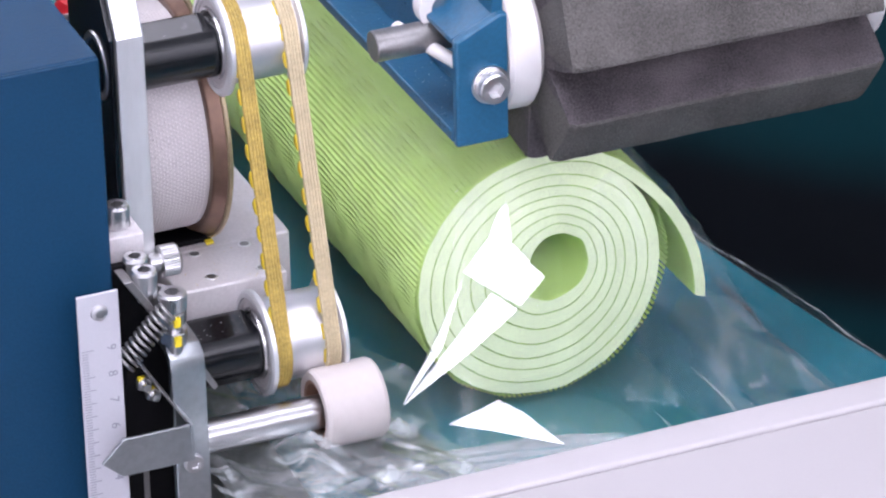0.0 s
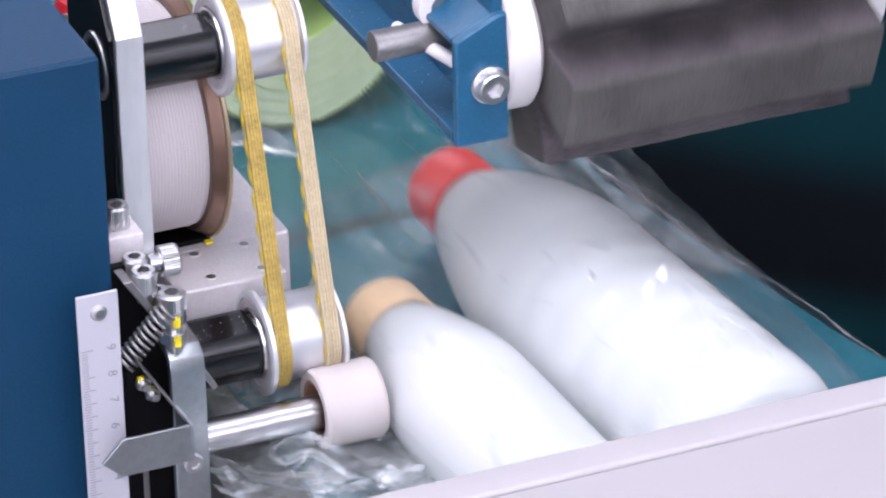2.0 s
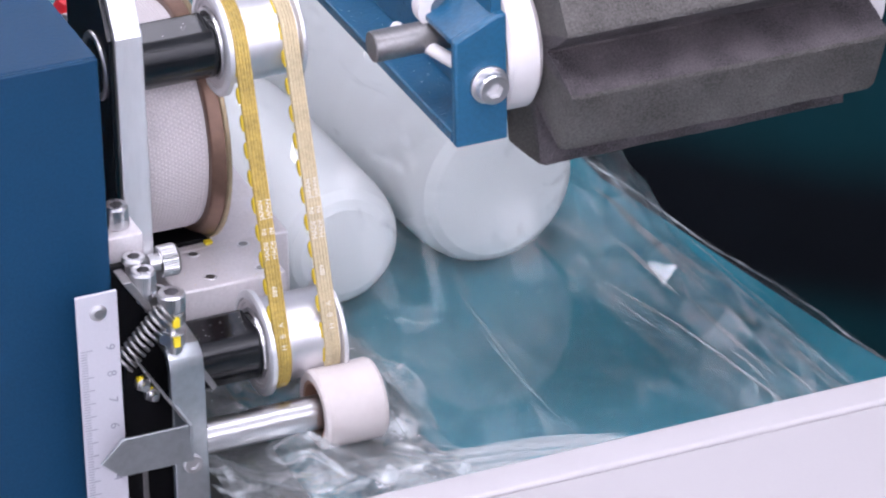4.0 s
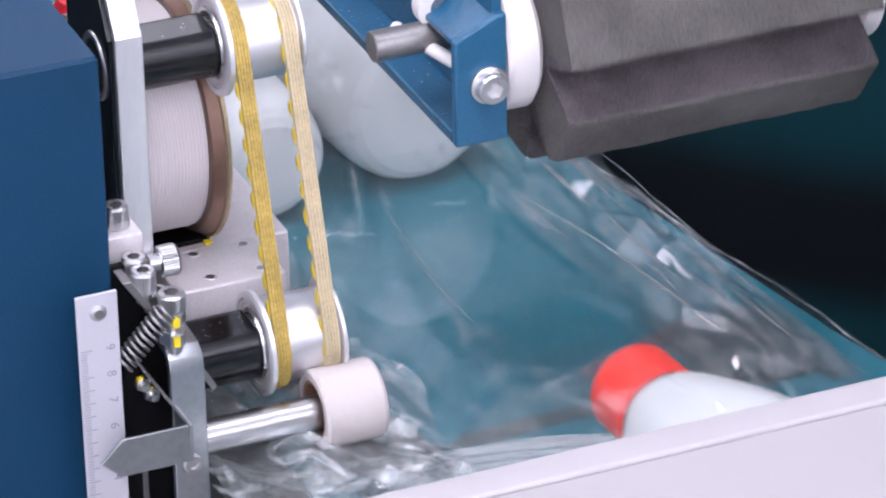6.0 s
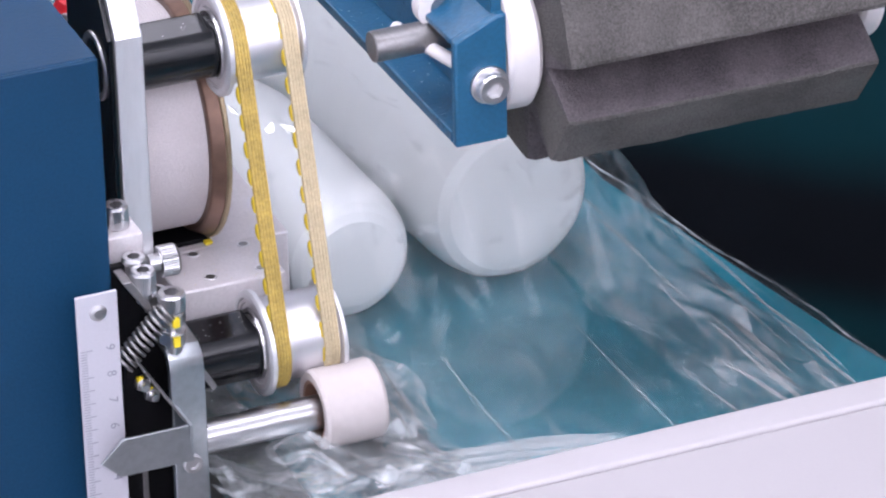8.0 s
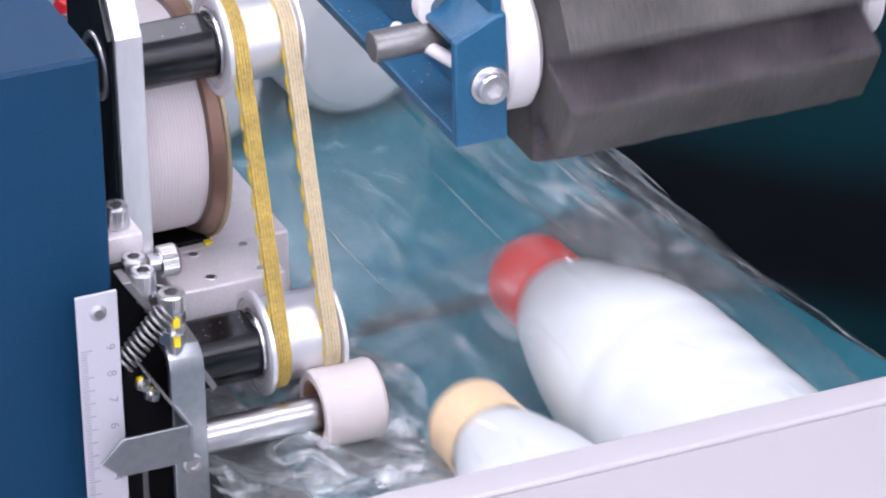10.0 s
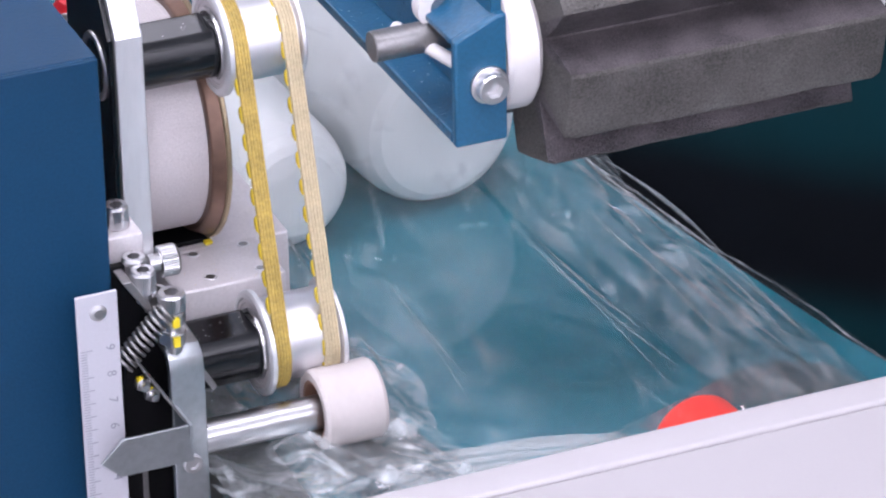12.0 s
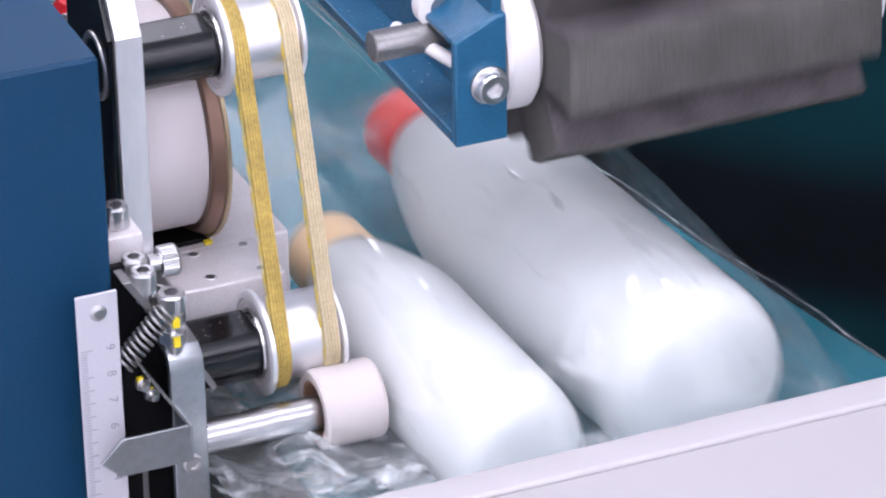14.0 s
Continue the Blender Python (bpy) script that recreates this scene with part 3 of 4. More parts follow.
# words printed along the belts: text, distance along the loop at the first stop, shift across, letter size
PRINT = [("MADE", 0.0535, -0.0012, 0.0024), ("IN", 0.0468, -0.0012, 0.0024), ("JAPAN", 0.0390, -0.0012, 0.0024),
         ("MADE", 0.0535, 0.0014, 0.0024), ("IN", 0.0468, 0.0014, 0.0024), ("JAPAN", 0.0390, 0.0014, 0.0024),
         ("889", 0.0680, -0.0004, 0.0025), ("A", 0.0800, 0.0002, 0.0026), ("B", 0.0840, 0.0002, 0.0026), ("H", 0.0880, 0.0002, 0.0026),
         ("17", 0.1040, 0.0004, 0.0025)]
belts = [timing_belt(-0.1068, -0.1014, BELT_FACE, "ochre ribbed timing belt with white printing round two pulleys", PRINT),
         timing_belt(-0.0889, -0.0834, BELT_PALE, "pale worn ribbed timing belt with white printing round two pulleys", [(w, d - 0.004, s, z) for w, d, s, z in PRINT])]
round_shaft("pulley_shaft", (-0.1345, LOW[0], LOW[1] + 0.0005), (-0.1104, LOW[0], LOW[1] + 0.0005), 0.0124, BLACK, "thick blackened steel pulley shaft", True)
round_shaft("pulley_shaft", (-0.1385, HIGH[0], HIGH[1]), (-0.1104, HIGH[0], HIGH[1]), 0.0116, BLACK, "thick blackened steel pulley shaft", True)


def press_roller():
    c = (-0.0955, -0.020, 0.0305)
    ob = thing("press_roller", (-0.084, -0.020, 0.0305), "white rubber press roller on a steel shaft", "roller")
    part("sleeve", lathe([(0.0, 0.0105), (0.0, 0.0132), (0.0012, 0.0142), (0.0215, 0.0142), (0.0228, 0.0134), (0.0228, 0.0105)], c, "x", 64, closed=True), ROLLER_WHITE, ob)
    part("bore", lathe([(0.0004, 0.0092), (0.0002, 0.0104), (0.0220, 0.0104), (0.0220, 0.0092)], c, "x", 48, closed=True), ROLLER_BORE, ob)
    part("core", lathe([(0.006, 0.0), (0.006, 0.0092), (0.021, 0.0092), (0.021, 0.0)], c, "x", 40), BLACK_MATT, ob)
    return ob


press = press_roller()
round_shaft("roller_shaft", (-0.1400, -0.020, 0.0295), (-0.0895, -0.020, 0.0295), 0.0060, STEEL, "polished steel roller shaft")


# ---- the mount at the cabinet ----
def upright_plate():
    ob = thing("upright_plate", (-0.143, 0.03, 0.07), "thick brushed aluminium upright bearing plate", "plate")
    part("plate", prism([(0.015, 0.050), (0.015, 0.1670), (0.028, 0.192), (0.060, 0.205), (0.060, 0.050)], "yz", -0.1483, -0.1385, 0.0006), ALU, ob)
    # Black sheet added for the aluminium side's reflection of the dark cabinet.
    part("dark_side", prism([(0.0165, 0.052), (0.0165, 0.1665), (0.029, 0.190), (0.060, 0.203), (0.060, 0.052)], "yz", -0.1505, -0.1486, 0.0004), BLACK, ob, "black sheet painting in the plate side's dark reflection")
    part("bearing_ring", lathe([(0.0, 0.0095), (-0.0008, 0.0100), (-0.0008, 0.0118), (0.0, 0.0122)], (-0.1507, HIGH[0], HIGH[1]), "x", 48, closed=True), STEEL, ob)
    return ob


def drum():
    c = (-0.1440, 0.070, 0.1085)
    ob = thing("feed_drum", c, "pinkish white knurled feed drum with a bronze flange", "drum")
    part("face", lathe([(0, 0), (0, 0.0405), (0.0318, 0.0405), (0.0318, 0)], c, "x", 96), DRUM_GROOVE, ob)
    part("flange", lathe([(0.0320, 0.0), (0.0320, 0.0425), (0.0326, 0.0432), (0.0364, 0.0452), (0.0372, 0.0452), (0.0372, 0.0)], c, "x", 96), BRONZE, ob)
    part("flange_rim", lathe([(0.0366, 0.0440), (0.0366, 0.0460), (0.0370, 0.0464), (0.0380, 0.0464), (0.0384, 0.0460), (0.0384, 0.0440)], c, "x", 96, closed=True), BRASS, ob, "brassy flange rim")
    # knurling: fine rows of studs over the face
    knurl = bmesh.new()
    for row in range(24):
        x = c[0] + 0.001 + row * 0.00126
        for k in range(150):
            a = 2 * math.pi * (k + 0.5 * (row % 2)) / 150
            if not 1.6 < a < 5.6:
                continue
            rr, w, d = 0.0405, 0.00052, 0.0130
            ring = [knurl.verts.new((x + dx, c[1] + rr * math.cos(a + da), c[2] + rr * math.sin(a + da))) for dx, da in ((-w, 0), (0, -d), (w, 0), (0, d))]
            tip = knurl.verts.new((x, c[1] + (rr + 0.00036) * math.cos(a), c[2] + (rr + 0.00036) * math.sin(a)))
            for q in range(4):
                knurl.faces.new((ring[q], ring[(q + 1) % 4], tip))
    tagged(part("knurling", knurl, DRUM, ob, smooth=0), kind="stuff")
    return ob


def bearing_block():
    """The milled block with four drilled holes behind the lower pulley."""
    ob = thing("bearing_block", (-0.115, 0.03, 0.0), "milled aluminium block with drilled holes", "block")
    part("block", box((-0.1300, 0.0172, 0.0480), (-0.0900, 0.0455, 0.0655), 0.0008), ALU_MATT, ob)
    part("rear_block", box((-0.1340, 0.0460, 0.0300), (-0.0780, 0.1500, 0.0650), 0.0008), ALU_MATT, ob)
    # Black box added in place of the dark shadow gap under the drum.
    part("gap_shade", box((-0.1400, 0.0500, 0.0648), (-0.1060, 0.0900, 0.0668), 0.0004), BLACK_MATT, ob, "black box painting in the shaded gap under the drum")
    part("paint_mark", box((-0.1090, 0.0470, 0.0652), (-0.1060, 0.0496, 0.0664), 0.0004), YELLOW_MARK, ob, "yellow paint mark")
    for x, y in ((-0.1153, 0.0422), (-0.0967, 0.0419), (-0.1156, 0.0240), (-0.0972, 0.0228)):
        part("drilled_hole", lathe([(0.0, 0.0006), (0.0001, 0.0017), (0.0003, 0.0017), (0.0003, 0.0012), (0.00015, 0.0)], (x, y, 0.0655), "z", 20), STEEL_DARK, ob)
        part("hole_rim", lathe([(0.0001, 0.0017), (0.0004, 0.0018), (0.0004, 0.0021), (0.0001, 0.0023)], (x, y, 0.0655), "z", 20, closed=True), ALU, ob)
    return ob


def steel_rule():
    ob = thing("steel_rule", (-0.178, -0.04, 0.0), "satin steel millimetre rule fixed to a bracket", "ruler")
    x0, x1 = -0.1850, -0.1706
    part("strip", box((x0, -0.0412, -0.06), (x1, -0.0400, 0.1055), 0.0003), RULER_FACE, ob)
    mark = box((0, -0.0002, -0.00012), (0.0022, 0, 0.00012), 0)
    long_mark = box((0, -0.0002, -0.00014), (0.0042, 0, 0.00014), 0)
    short = part("graduation", mark, INK, ob, pivot=(0, 0, 0), smooth=0)
    tall = part("graduation", long_mark, INK, ob, pivot=(0, 0, 0), smooth=0)
    base = BASE[ob]
    short.location, tall.location = Vector((x0 + 0.0006, -0.0412, 0.0800)) - base, Vector((x0 + 0.0006, -0.0412, 0.0850)) - base
    for k in range(0, 120):
        z = 0.0850 - k * 0.001
        if k in (0, 5):
            continue
        twin("graduation", tall if k % 5 == 0 else short, ob, Vector((x0 + 0.0006, -0.0412, z)) - base)
    for n, z in ((9, 0.0850), (8, 0.0750), (7, 0.0650), (6, 0.0550), (5, 0.0450), (4, 0.0350), (3, 0.0250)):
        curve = bpy.data.curves.new("digit", "FONT")
        curve.body, curve.size, curve.extrude = str(n), 0.0046, 0.00008
        curve.align_x, curve.align_y = "CENTER", "CENTER"
        curve.materials.append(INK)
        digit = new("digit", curve)
        digit.parent = ob
        digit.location = Vector((-0.1742, -0.0414, z)) - base
        digit.rotation_euler = (math.pi / 2, math.pi / 2, 0)
    part("rivet", lathe([(0.0, 0.0030), (-0.0006, 0.0028), (-0.0010, 0.0016), (-0.0010, 0.0)], (-0.1775, -0.0412, 0.0985), "y", 28), STEEL, ob)
    return ob


def lever_bracket():
    """The bent steel lever with the pointer, spring and black backing."""
    ob = thing("lever_bracket", (-0.145, -0.03, 0.0), "bent steel lever bracket with a pointer and black side plate", "bracket")
    part("back_plate", prism([(-0.1715, -0.06), (-0.1715, 0.1020), (-0.1600, 0.1020), (-0.1350, 0.0560), (-0.1350, -0.06)], "xz", -0.0195, -0.0165, 0.0004), BLACK_MATT, ob, "black back plate")
    part("slant_edge", prism([(-0.1650, 0.1010), (-0.1618, 0.1010), (-0.1335, 0.0545), (-0.1350, 0.0530)], "xz", -0.0300, -0.0196, 0.0004), STEEL_DARK, ob)
    part("arm", prism([(-0.035, -0.06), (-0.035, 0.0655), (-0.0340, 0.0705), (-0.0300, 0.0735), (-0.012, 0.0745), (-0.012, 0.0715), (-0.0290, 0.0705), (-0.0315, 0.0685), (-0.0320, 0.0650), (-0.0320, -0.06)], "yz", -0.1517, -0.1395, 0.0005), ZINC, ob)
    part("pointer", prism([(-0.1515, 0.0545), (-0.1748, 0.0545), (-0.1826, 0.0468), (-0.1756, 0.0405), (-0.1506, 0.0405)], "xz", -0.0508, -0.0496, 0.0003), ZINC, ob, "plated arrow-shaped pointer")
    part("pointer_foot", prism([(-0.0508, 0.0405), (-0.0508, 0.0545), (-0.0352, 0.0540), (-0.0352, 0.0400)], "yz", -0.1512, -0.1500, 0.0003), ZINC, ob)
    part("folded_plate", prism([(-0.1514, 0.0543), (-0.1650, 0.0770), (-0.1668, 0.0768), (-0.1700, 0.0410), (-0.1520, 0.0410)], "xz", -0.0350, -0.0335, 0.0003), BLACK_MATT, ob, "black folded plate")
    part("plate_edge", prism([(-0.1511, 0.0545), (-0.1648, 0.0773), (-0.1654, 0.0769), (-0.1517, 0.0541)], "xz", -0.0485, -0.0334, 0.0002), STEEL_DARK, ob)
    # coil spring
    a, b = Vector((-0.1690, -0.036, 0.0735)), Vector((-0.1515, -0.034, 0.0900))
    way = (b - a).normalized()
    side = way.cross(Vector((0, 1, 0))).normalized()
    pts = []
    for k in range(240):
        u = k / 239
        t = u * 2 * math.pi * 11
        pts.append(a + (b - a) * u + 0.0036 * (math.cos(t) * side + math.sin(t) * Vector((0, 1, 0))))
    part("spring", tube(pts, 0.00066, 8), STEEL_DARK, ob, "steel coil spring", smooth=180)
    for x, z in ((-0.1620, 0.0655), (-0.1590, 0.0610)):
        nut = lathe([(0, 0), (0, 0.0028), (-0.0022, 0.0028), (-0.0026, 0.0024), (-0.0026, 0)], (x, -0.0352, z), "y", 6)
        n = part("nut", nut, STEEL, ob)
        part("stud", lathe([(0, 0.0014), (-0.005, 0.0014), (-0.0052, 0.0)], (x, -0.0352, z), "y", 16), STEEL, ob)
        part("paint_mark", box((x - 0.0022, -0.0376, z + 0.0012), (x + 0.0004, -0.0358, z + 0.0030), 0.0003), YELLOW_MARK, ob, "yellow paint mark")
    part("slot", box((-0.1585, -0.0199, 0.0100), (-0.1565, -0.0193, 0.0270), 0.0002), STEEL_DARK, ob)
    part("adjust_stud", rod((-0.1483, -0.030, 0.066), (-0.1483, -0.030, 0.090), 0.0028), STEEL, ob)
    for z in (0.0752, 0.0826):
        part("hex_nut", lathe([(0, 0.0026), (0, 0.0045), (0.0003, 0.0048), (0.0042, 0.0048), (0.0045, 0.0045), (0.0045, 0.0026)], (-0.1483, -0.030, z), "z", 6, closed=True), STEEL, ob, smooth=20)
        part("paint_mark", box((-0.1498, -0.0354, z + 0.0004), (-0.1474, -0.0336, z + 0.0040), 0.0002), YELLOW_MARK, ob, "yellow paint mark")
    return ob


def red_knob():
    ob = thing("red_knob", (-0.1230, 0.120, 0.1150), "red lacquered machine knob behind the bearing plate", "knob")
    part("knob", lathe([(0, 0), (0, 0.010), (0.003, 0.0125), (0.012, 0.0125), (0.0155, 0.0105), (0.0165, 0)], (-0.1240, 0.120, 0.1190), "z", 40), RED_PAINT, ob)
    part("stem", lathe([(0, 0), (0, 0.004), (0.1190, 0.004), (0.1190, 0)], (-0.1240, 0.120, 0.0), "z", 20), STEEL, ob)
    return ob


def dust(ob, lo, hi, z, count, seed, mat):
    """Flakes lying on a flat top."""
    rng = random.Random(seed)
    bm = bmesh.new()
    for k in range(count):
        x, y = rng.uniform(lo[0], hi[0]), rng.uniform(lo[1], hi[1])
        s, a = rng.choice((0.00012, 0.00016, 0.0002, 0.0003)), rng.uniform(0, 6.28)
        top = bm.verts.new((x, y, z + s * 0.6))
        ring = [bm.verts.new((x + s * math.cos(a + t) * rng.uniform(0.6, 1.5), y + s * math.sin(a + t), z + 0.00002)) for t in (0, 1.6, 3.1, 4.7)]
        for q in range(4):
            bm.faces.new((ring[q], ring[(q + 1) % 4], top))
    tagged(part("dust", bm, mat, ob, smooth=0), kind="stuff")


def base_plate():
    ob = thing("base_plate", (-0.13, 0.1, -0.9), "dull grey aluminium base plate carrying the belt puller", "base plate")
    part("plate", box((-0.1645, -0.20, -0.012), (-0.1000, 0.34, 0.0), 0.0008), STEEL_DARK, ob)
    part("stand", box((-0.155, 0.0, -0.9), (-0.110, 0.20, -0.0122), 0.002), BLUE, ob)
    return ob


def clamp_block():
    ob = thing("clamp_block", (-0.157, 0.0, 0.06), "small milled aluminium clamp block beside the cabinet", "block")
    part("block", box((-0.1640, -0.012, 0.0700), (-0.1510, 0.014, 0.1085), 0.0006), ALU_MATT, ob)
    return ob


base_plate()
red_knob()
upright_plate()
feed_drum = drum()
block = bearing_block()
dust(block, (-0.129, 0.018), (-0.091, 0.045), 0.0655, 130, 3, NYLON)
dust(block, (-0.129, 0.018), (-0.100, 0.045), 0.0655, 16, 4, BELT_CORE)
dust(arm, (-0.0435, -0.02), (-0.0300, 0.22), 0.1296, 150, 5, NYLON)
steel_rule()
lever_bracket()
clamp_block()
cap_screw((-0.1575, -0.004, 0.1088), (0, 0, 1), 0.0042, 0.0080)
cap_screw((-0.1567, -0.018, 0.0960), (0, 0, 1), 0.0042, 0.0078)
cap_screw((-0.1564, -0.026, 0.0946), (0, 0, 1), 0.0044, 0.0078)
cap_screw((-0.1503, -0.020, 0.0830), (0, 0, 1), 0.0040, 0.0077)
cap_screw((-0.1483, -0.030, 0.0880), (0, 0, 1), 0.0049, 0.0062)
cap_screw((-0.1384, 0.011, 0.0832), (1, 0, 0), 0.0056, 0.0066, "clamp screws", "knurled steel socket-head screw on the bearing plate")
cap_screw((-0.1455, -0.0350, 0.0300), (0, -1, 0), 0.0034, 0.0018, "lever screws", "low round steel screw head on the lever")


# ---- products ----
def rolled_mat():
    """A rolled exercise mat, its axis along Y, its near end at the origin."""
    ob = thing("rolled_mat", (0, 0, 0), "lime green ribbed foam exercise mat rolled up tight", "mat")
    R, core, turns, length = 0.0505, 0.0100, 7.63, 0.61
    thick = (R - core) / (turns + 0.95)
    bm = bmesh.new()
    n = int(turns * 64)
    # spiral band: outer and inner edge of the foam sheet
    def along(a):
        r = core + thick * a / (2 * math.pi)
        r += 0.0006 * noise.noise(Vector((math.cos(a) * 2, math.sin(a) * 2, a * 0.15)))
        tail = max(0.0, a - 2 * math.pi * turns + 1.15) / 1.15
        u = max(0.0, 1.0 - a / (2 * math.pi * 5))
        d = -a - 2.67
        if a < 2 * math.pi * turns + 0.01:
            r += 0.017 * tail ** 1.6
        return Vector((r * math.cos(d) + 0.0050 * u, r * math.sin(d) + 0.0045 * u))

    inner, outer = [], []
    for k in range(n + 1):
        a = 2 * math.pi * turns * k / n
        p = along(a)
        if a < 2 * math.pi * (turns - 1) - 0.05:
            q = along(a + 2 * math.pi)
            if a > 2 * math.pi * (turns - 1) - 1.25:
                q = p + p.normalized() * thick
        else:
            q = p + p.normalized() * thick
        q = p.lerp(q, 0.955 + 0.02 * (1 if k % 2 else -1))
        inner.append((p.x, p.y))
        outer.append((q.x, q.y))
    ys = [0.0, 0.0012, 0.02] + [0.02 + (length - 0.02) * k / 20 for k in range(1, 21)]
    grid = []
    for y in ys:
        inset = 0.0004 if y == 0.0 else 0.0
        row = []
        for (ix, iz), (ox, oz) in zip(inner, outer):
            j = 0.0006 * noise.noise(Vector((ix * 80, iz * 80, 3))) if y < 0.002 else 0
            ri, ro = math.hypot(ix, iz), math.hypot(ox, oz)
            row.append((bm.verts.new((ix * (ri + inset) / ri, y + j, iz * (ri + inset) / ri + R)), bm.verts.new((ox * (ro - inset) / ro, y + j, oz * (ro - inset) / ro + R))))
        grid.append(row)
    for p, q in zip(grid, grid[1:]):
        for k in range(n):
            for s in (0, 1):
                bm.faces.new((p[k][s], q[k][s], q[k + 1][s], p[k + 1][s]))
        for k in (0, n):
            bm.faces.new((p[k][0], p[k][1], q[k][1], q[k][0]))
    for k in range(n):
        bm.faces.new((grid[-1][k][0], grid[-1][k][1], grid[-1][k + 1][1], grid[-1][k + 1][0]))
    part("sheet", bm, MAT_GREEN, ob)
    edge = bmesh.new()
    rows = []
    for (ix, iz), (ox, oz) in zip(inner, outer):
        ri, ro = math.hypot(ix, iz), math.hypot(ox, oz)
        rows.append([edge.verts.new((ix * (ri + 0.0001) / ri, -0.0003 + 0.0006 * noise.noise(Vector((ix * 80, iz * 80, 3))), iz * (ri + 0.0001) / ri + R)),
                     edge.verts.new((ox * (ro - 0.0001) / ro, -0.0003 + 0.0006 * noise.noise(Vector((ox * 80, oz * 80, 3))), oz * (ro - 0.0001) / ro + R))])
    for k in range(n):
        edge.faces.new((rows[k][0], rows[k][1], rows[k + 1][1], rows[k + 1][0]))
    part("cut_edge", edge, MAT_EDGE, ob, "pale green cut foam edge")
    # ribs along the outside of the roll
    rib = bmesh.new()
    for k in range(0, 150):
        a = 2 * math.pi * k / 150
        r = R - 0.0022
        w = 0.0007
        c, sn = math.cos(a), math.sin(a)
        ring = []
        for y in [0.001 + (length - 0.002) * m / 60 for m in range(61)]:
            h = 0.0006 + 0.0005 * math.sin(y * 900 + k * 0.6)
            ring.append([rib.verts.new(((r) * c + w * sn, y, r * sn - w * c + R)), rib.verts.new(((r + h) * c, y, (r + h) * sn + R)), rib.verts.new((r * c - w * sn, y, r * sn + w * c + R))])
        for p, q in zip(ring, ring[1:]):
            rib.faces.new((p[0], p[1], q[1], q[0]))
            rib.faces.new((p[1], p[2], q[2], q[1]))
    tagged(part("ribbing", rib, MAT_GREEN, ob), kind="stuff")
    return ob


def bottle(name, R, neck, length, cap_len, cap_mat, label, cap_label, group, ribs, belly):
    """A bottle lying along Y, its foot at the origin, on z = 0."""
    ob = thing(name, (0, 0, 0), label, "bottle", group)
    body_end = length - cap_len
    prof = [(0.0, 0.0), (0.0001, R * 0.30), (0.0005, R * 0.50), (0.0013, R * 0.66), (0.0031, R * 0.79), (0.0062, R * 0.895), (0.0105, R * 0.96), (0.0160, R * 0.99), (0.0220, R)]
    body = body_end * belly
    for k in range(ribs):
        y = 0.030 + (body - 0.040) * k / max(1, ribs - 1)
        prof += [(y, R), (y + 0.003, R * 0.984), (y + 0.006, R * 0.984), (y + 0.009, R)]
    shoulder = body_end - 0.006
    for k in range(0, 15):
        u = k / 14
        r = neck + (R - neck) * (0.62 * math.sqrt(max(0.0, 1 - u * u)) + 0.38 * (0.5 + 0.5 * math.cos(math.pi * u)))
        prof.append((body + (shoulder - body) * u + 0.0005, r))
    prof += [(body_end + 0.002, neck * 0.96), (body_end + 0.002, 0)]
    part("body", lathe(prof, (0, 0, R), "y", 64), BOTTLE, ob, "translucent milky plastic body")
    cap_r = neck * 1.10
    bm = lathe([(body_end - 0.004, cap_r * 0.99), (body_end - 0.001, cap_r * 1.02), (body_end, cap_r), (length - 0.0022, cap_r * 0.985), (length - 0.0006, cap_r * 0.94), (length, cap_r * 0.80), (length, 0)], (0, 0, R), "y", 96)
    for v in bm.verts:
        if body_end < v.co.y < length - 0.001:
            a = math.atan2(v.co.z - R, v.co.x)
            k = 1 + 0.008 * math.sin(a * 48)
            v.co.x, v.co.z = v.co.x * k, (v.co.z - R) * k + R
    part("cap", bm, cap_mat, ob, cap_label)
    return ob


S_ROWS = [(0.0, 0.0), (0.8, 0.0), (0.9, 0.005), (1.0, 0.025), (1.2, 0.072), (1.5, 0.137), (1.8, 0.196), (2.1, 0.258), (2.5, 0.343), (2.7, 0.384),
          (2.9, 0.425), (3.0, 0.441), (3.1, 0.448), (3.2, 0.451), (4.2, 0.460), (5.3, 0.468), (5.7, 0.473), (5.8, 0.489), (5.9, 0.514), (6.1, 0.553), (6.5, 0.634), (6.9, 0.719),
          (7.3, 0.804), (7.5, 0.8465), (7.65, 0.873), (7.8, 0.886), (8.0, 0.889), (8.2, 0.890), (9.2, 0.896), (9.35, 0.908), (9.6, 0.959), (10.3, 1.104), (10.5, 1.147),
          (10.7, 1.186), (11.0, 1.2445), (11.3, 1.314), (11.6, 1.374), (11.75, 1.390), (11.9, 1.3935), (12.8, 1.395), (12.9, 1.405), (13.1, 1.453), (13.4, 1.516),
          (13.6, 1.559), (13.8, 1.602), (14.0, 1.643)]


def feed(t):
    """How far the film has carried the products by t seconds: a smooth, never reversing run through the rows."""
    for (t0, s0), (t1, s1) in zip(S_ROWS, S_ROWS[1:]):
        if t <= t1:
            break
    return s0 + (s1 - s0) * (t - t0) / (t1 - t0)


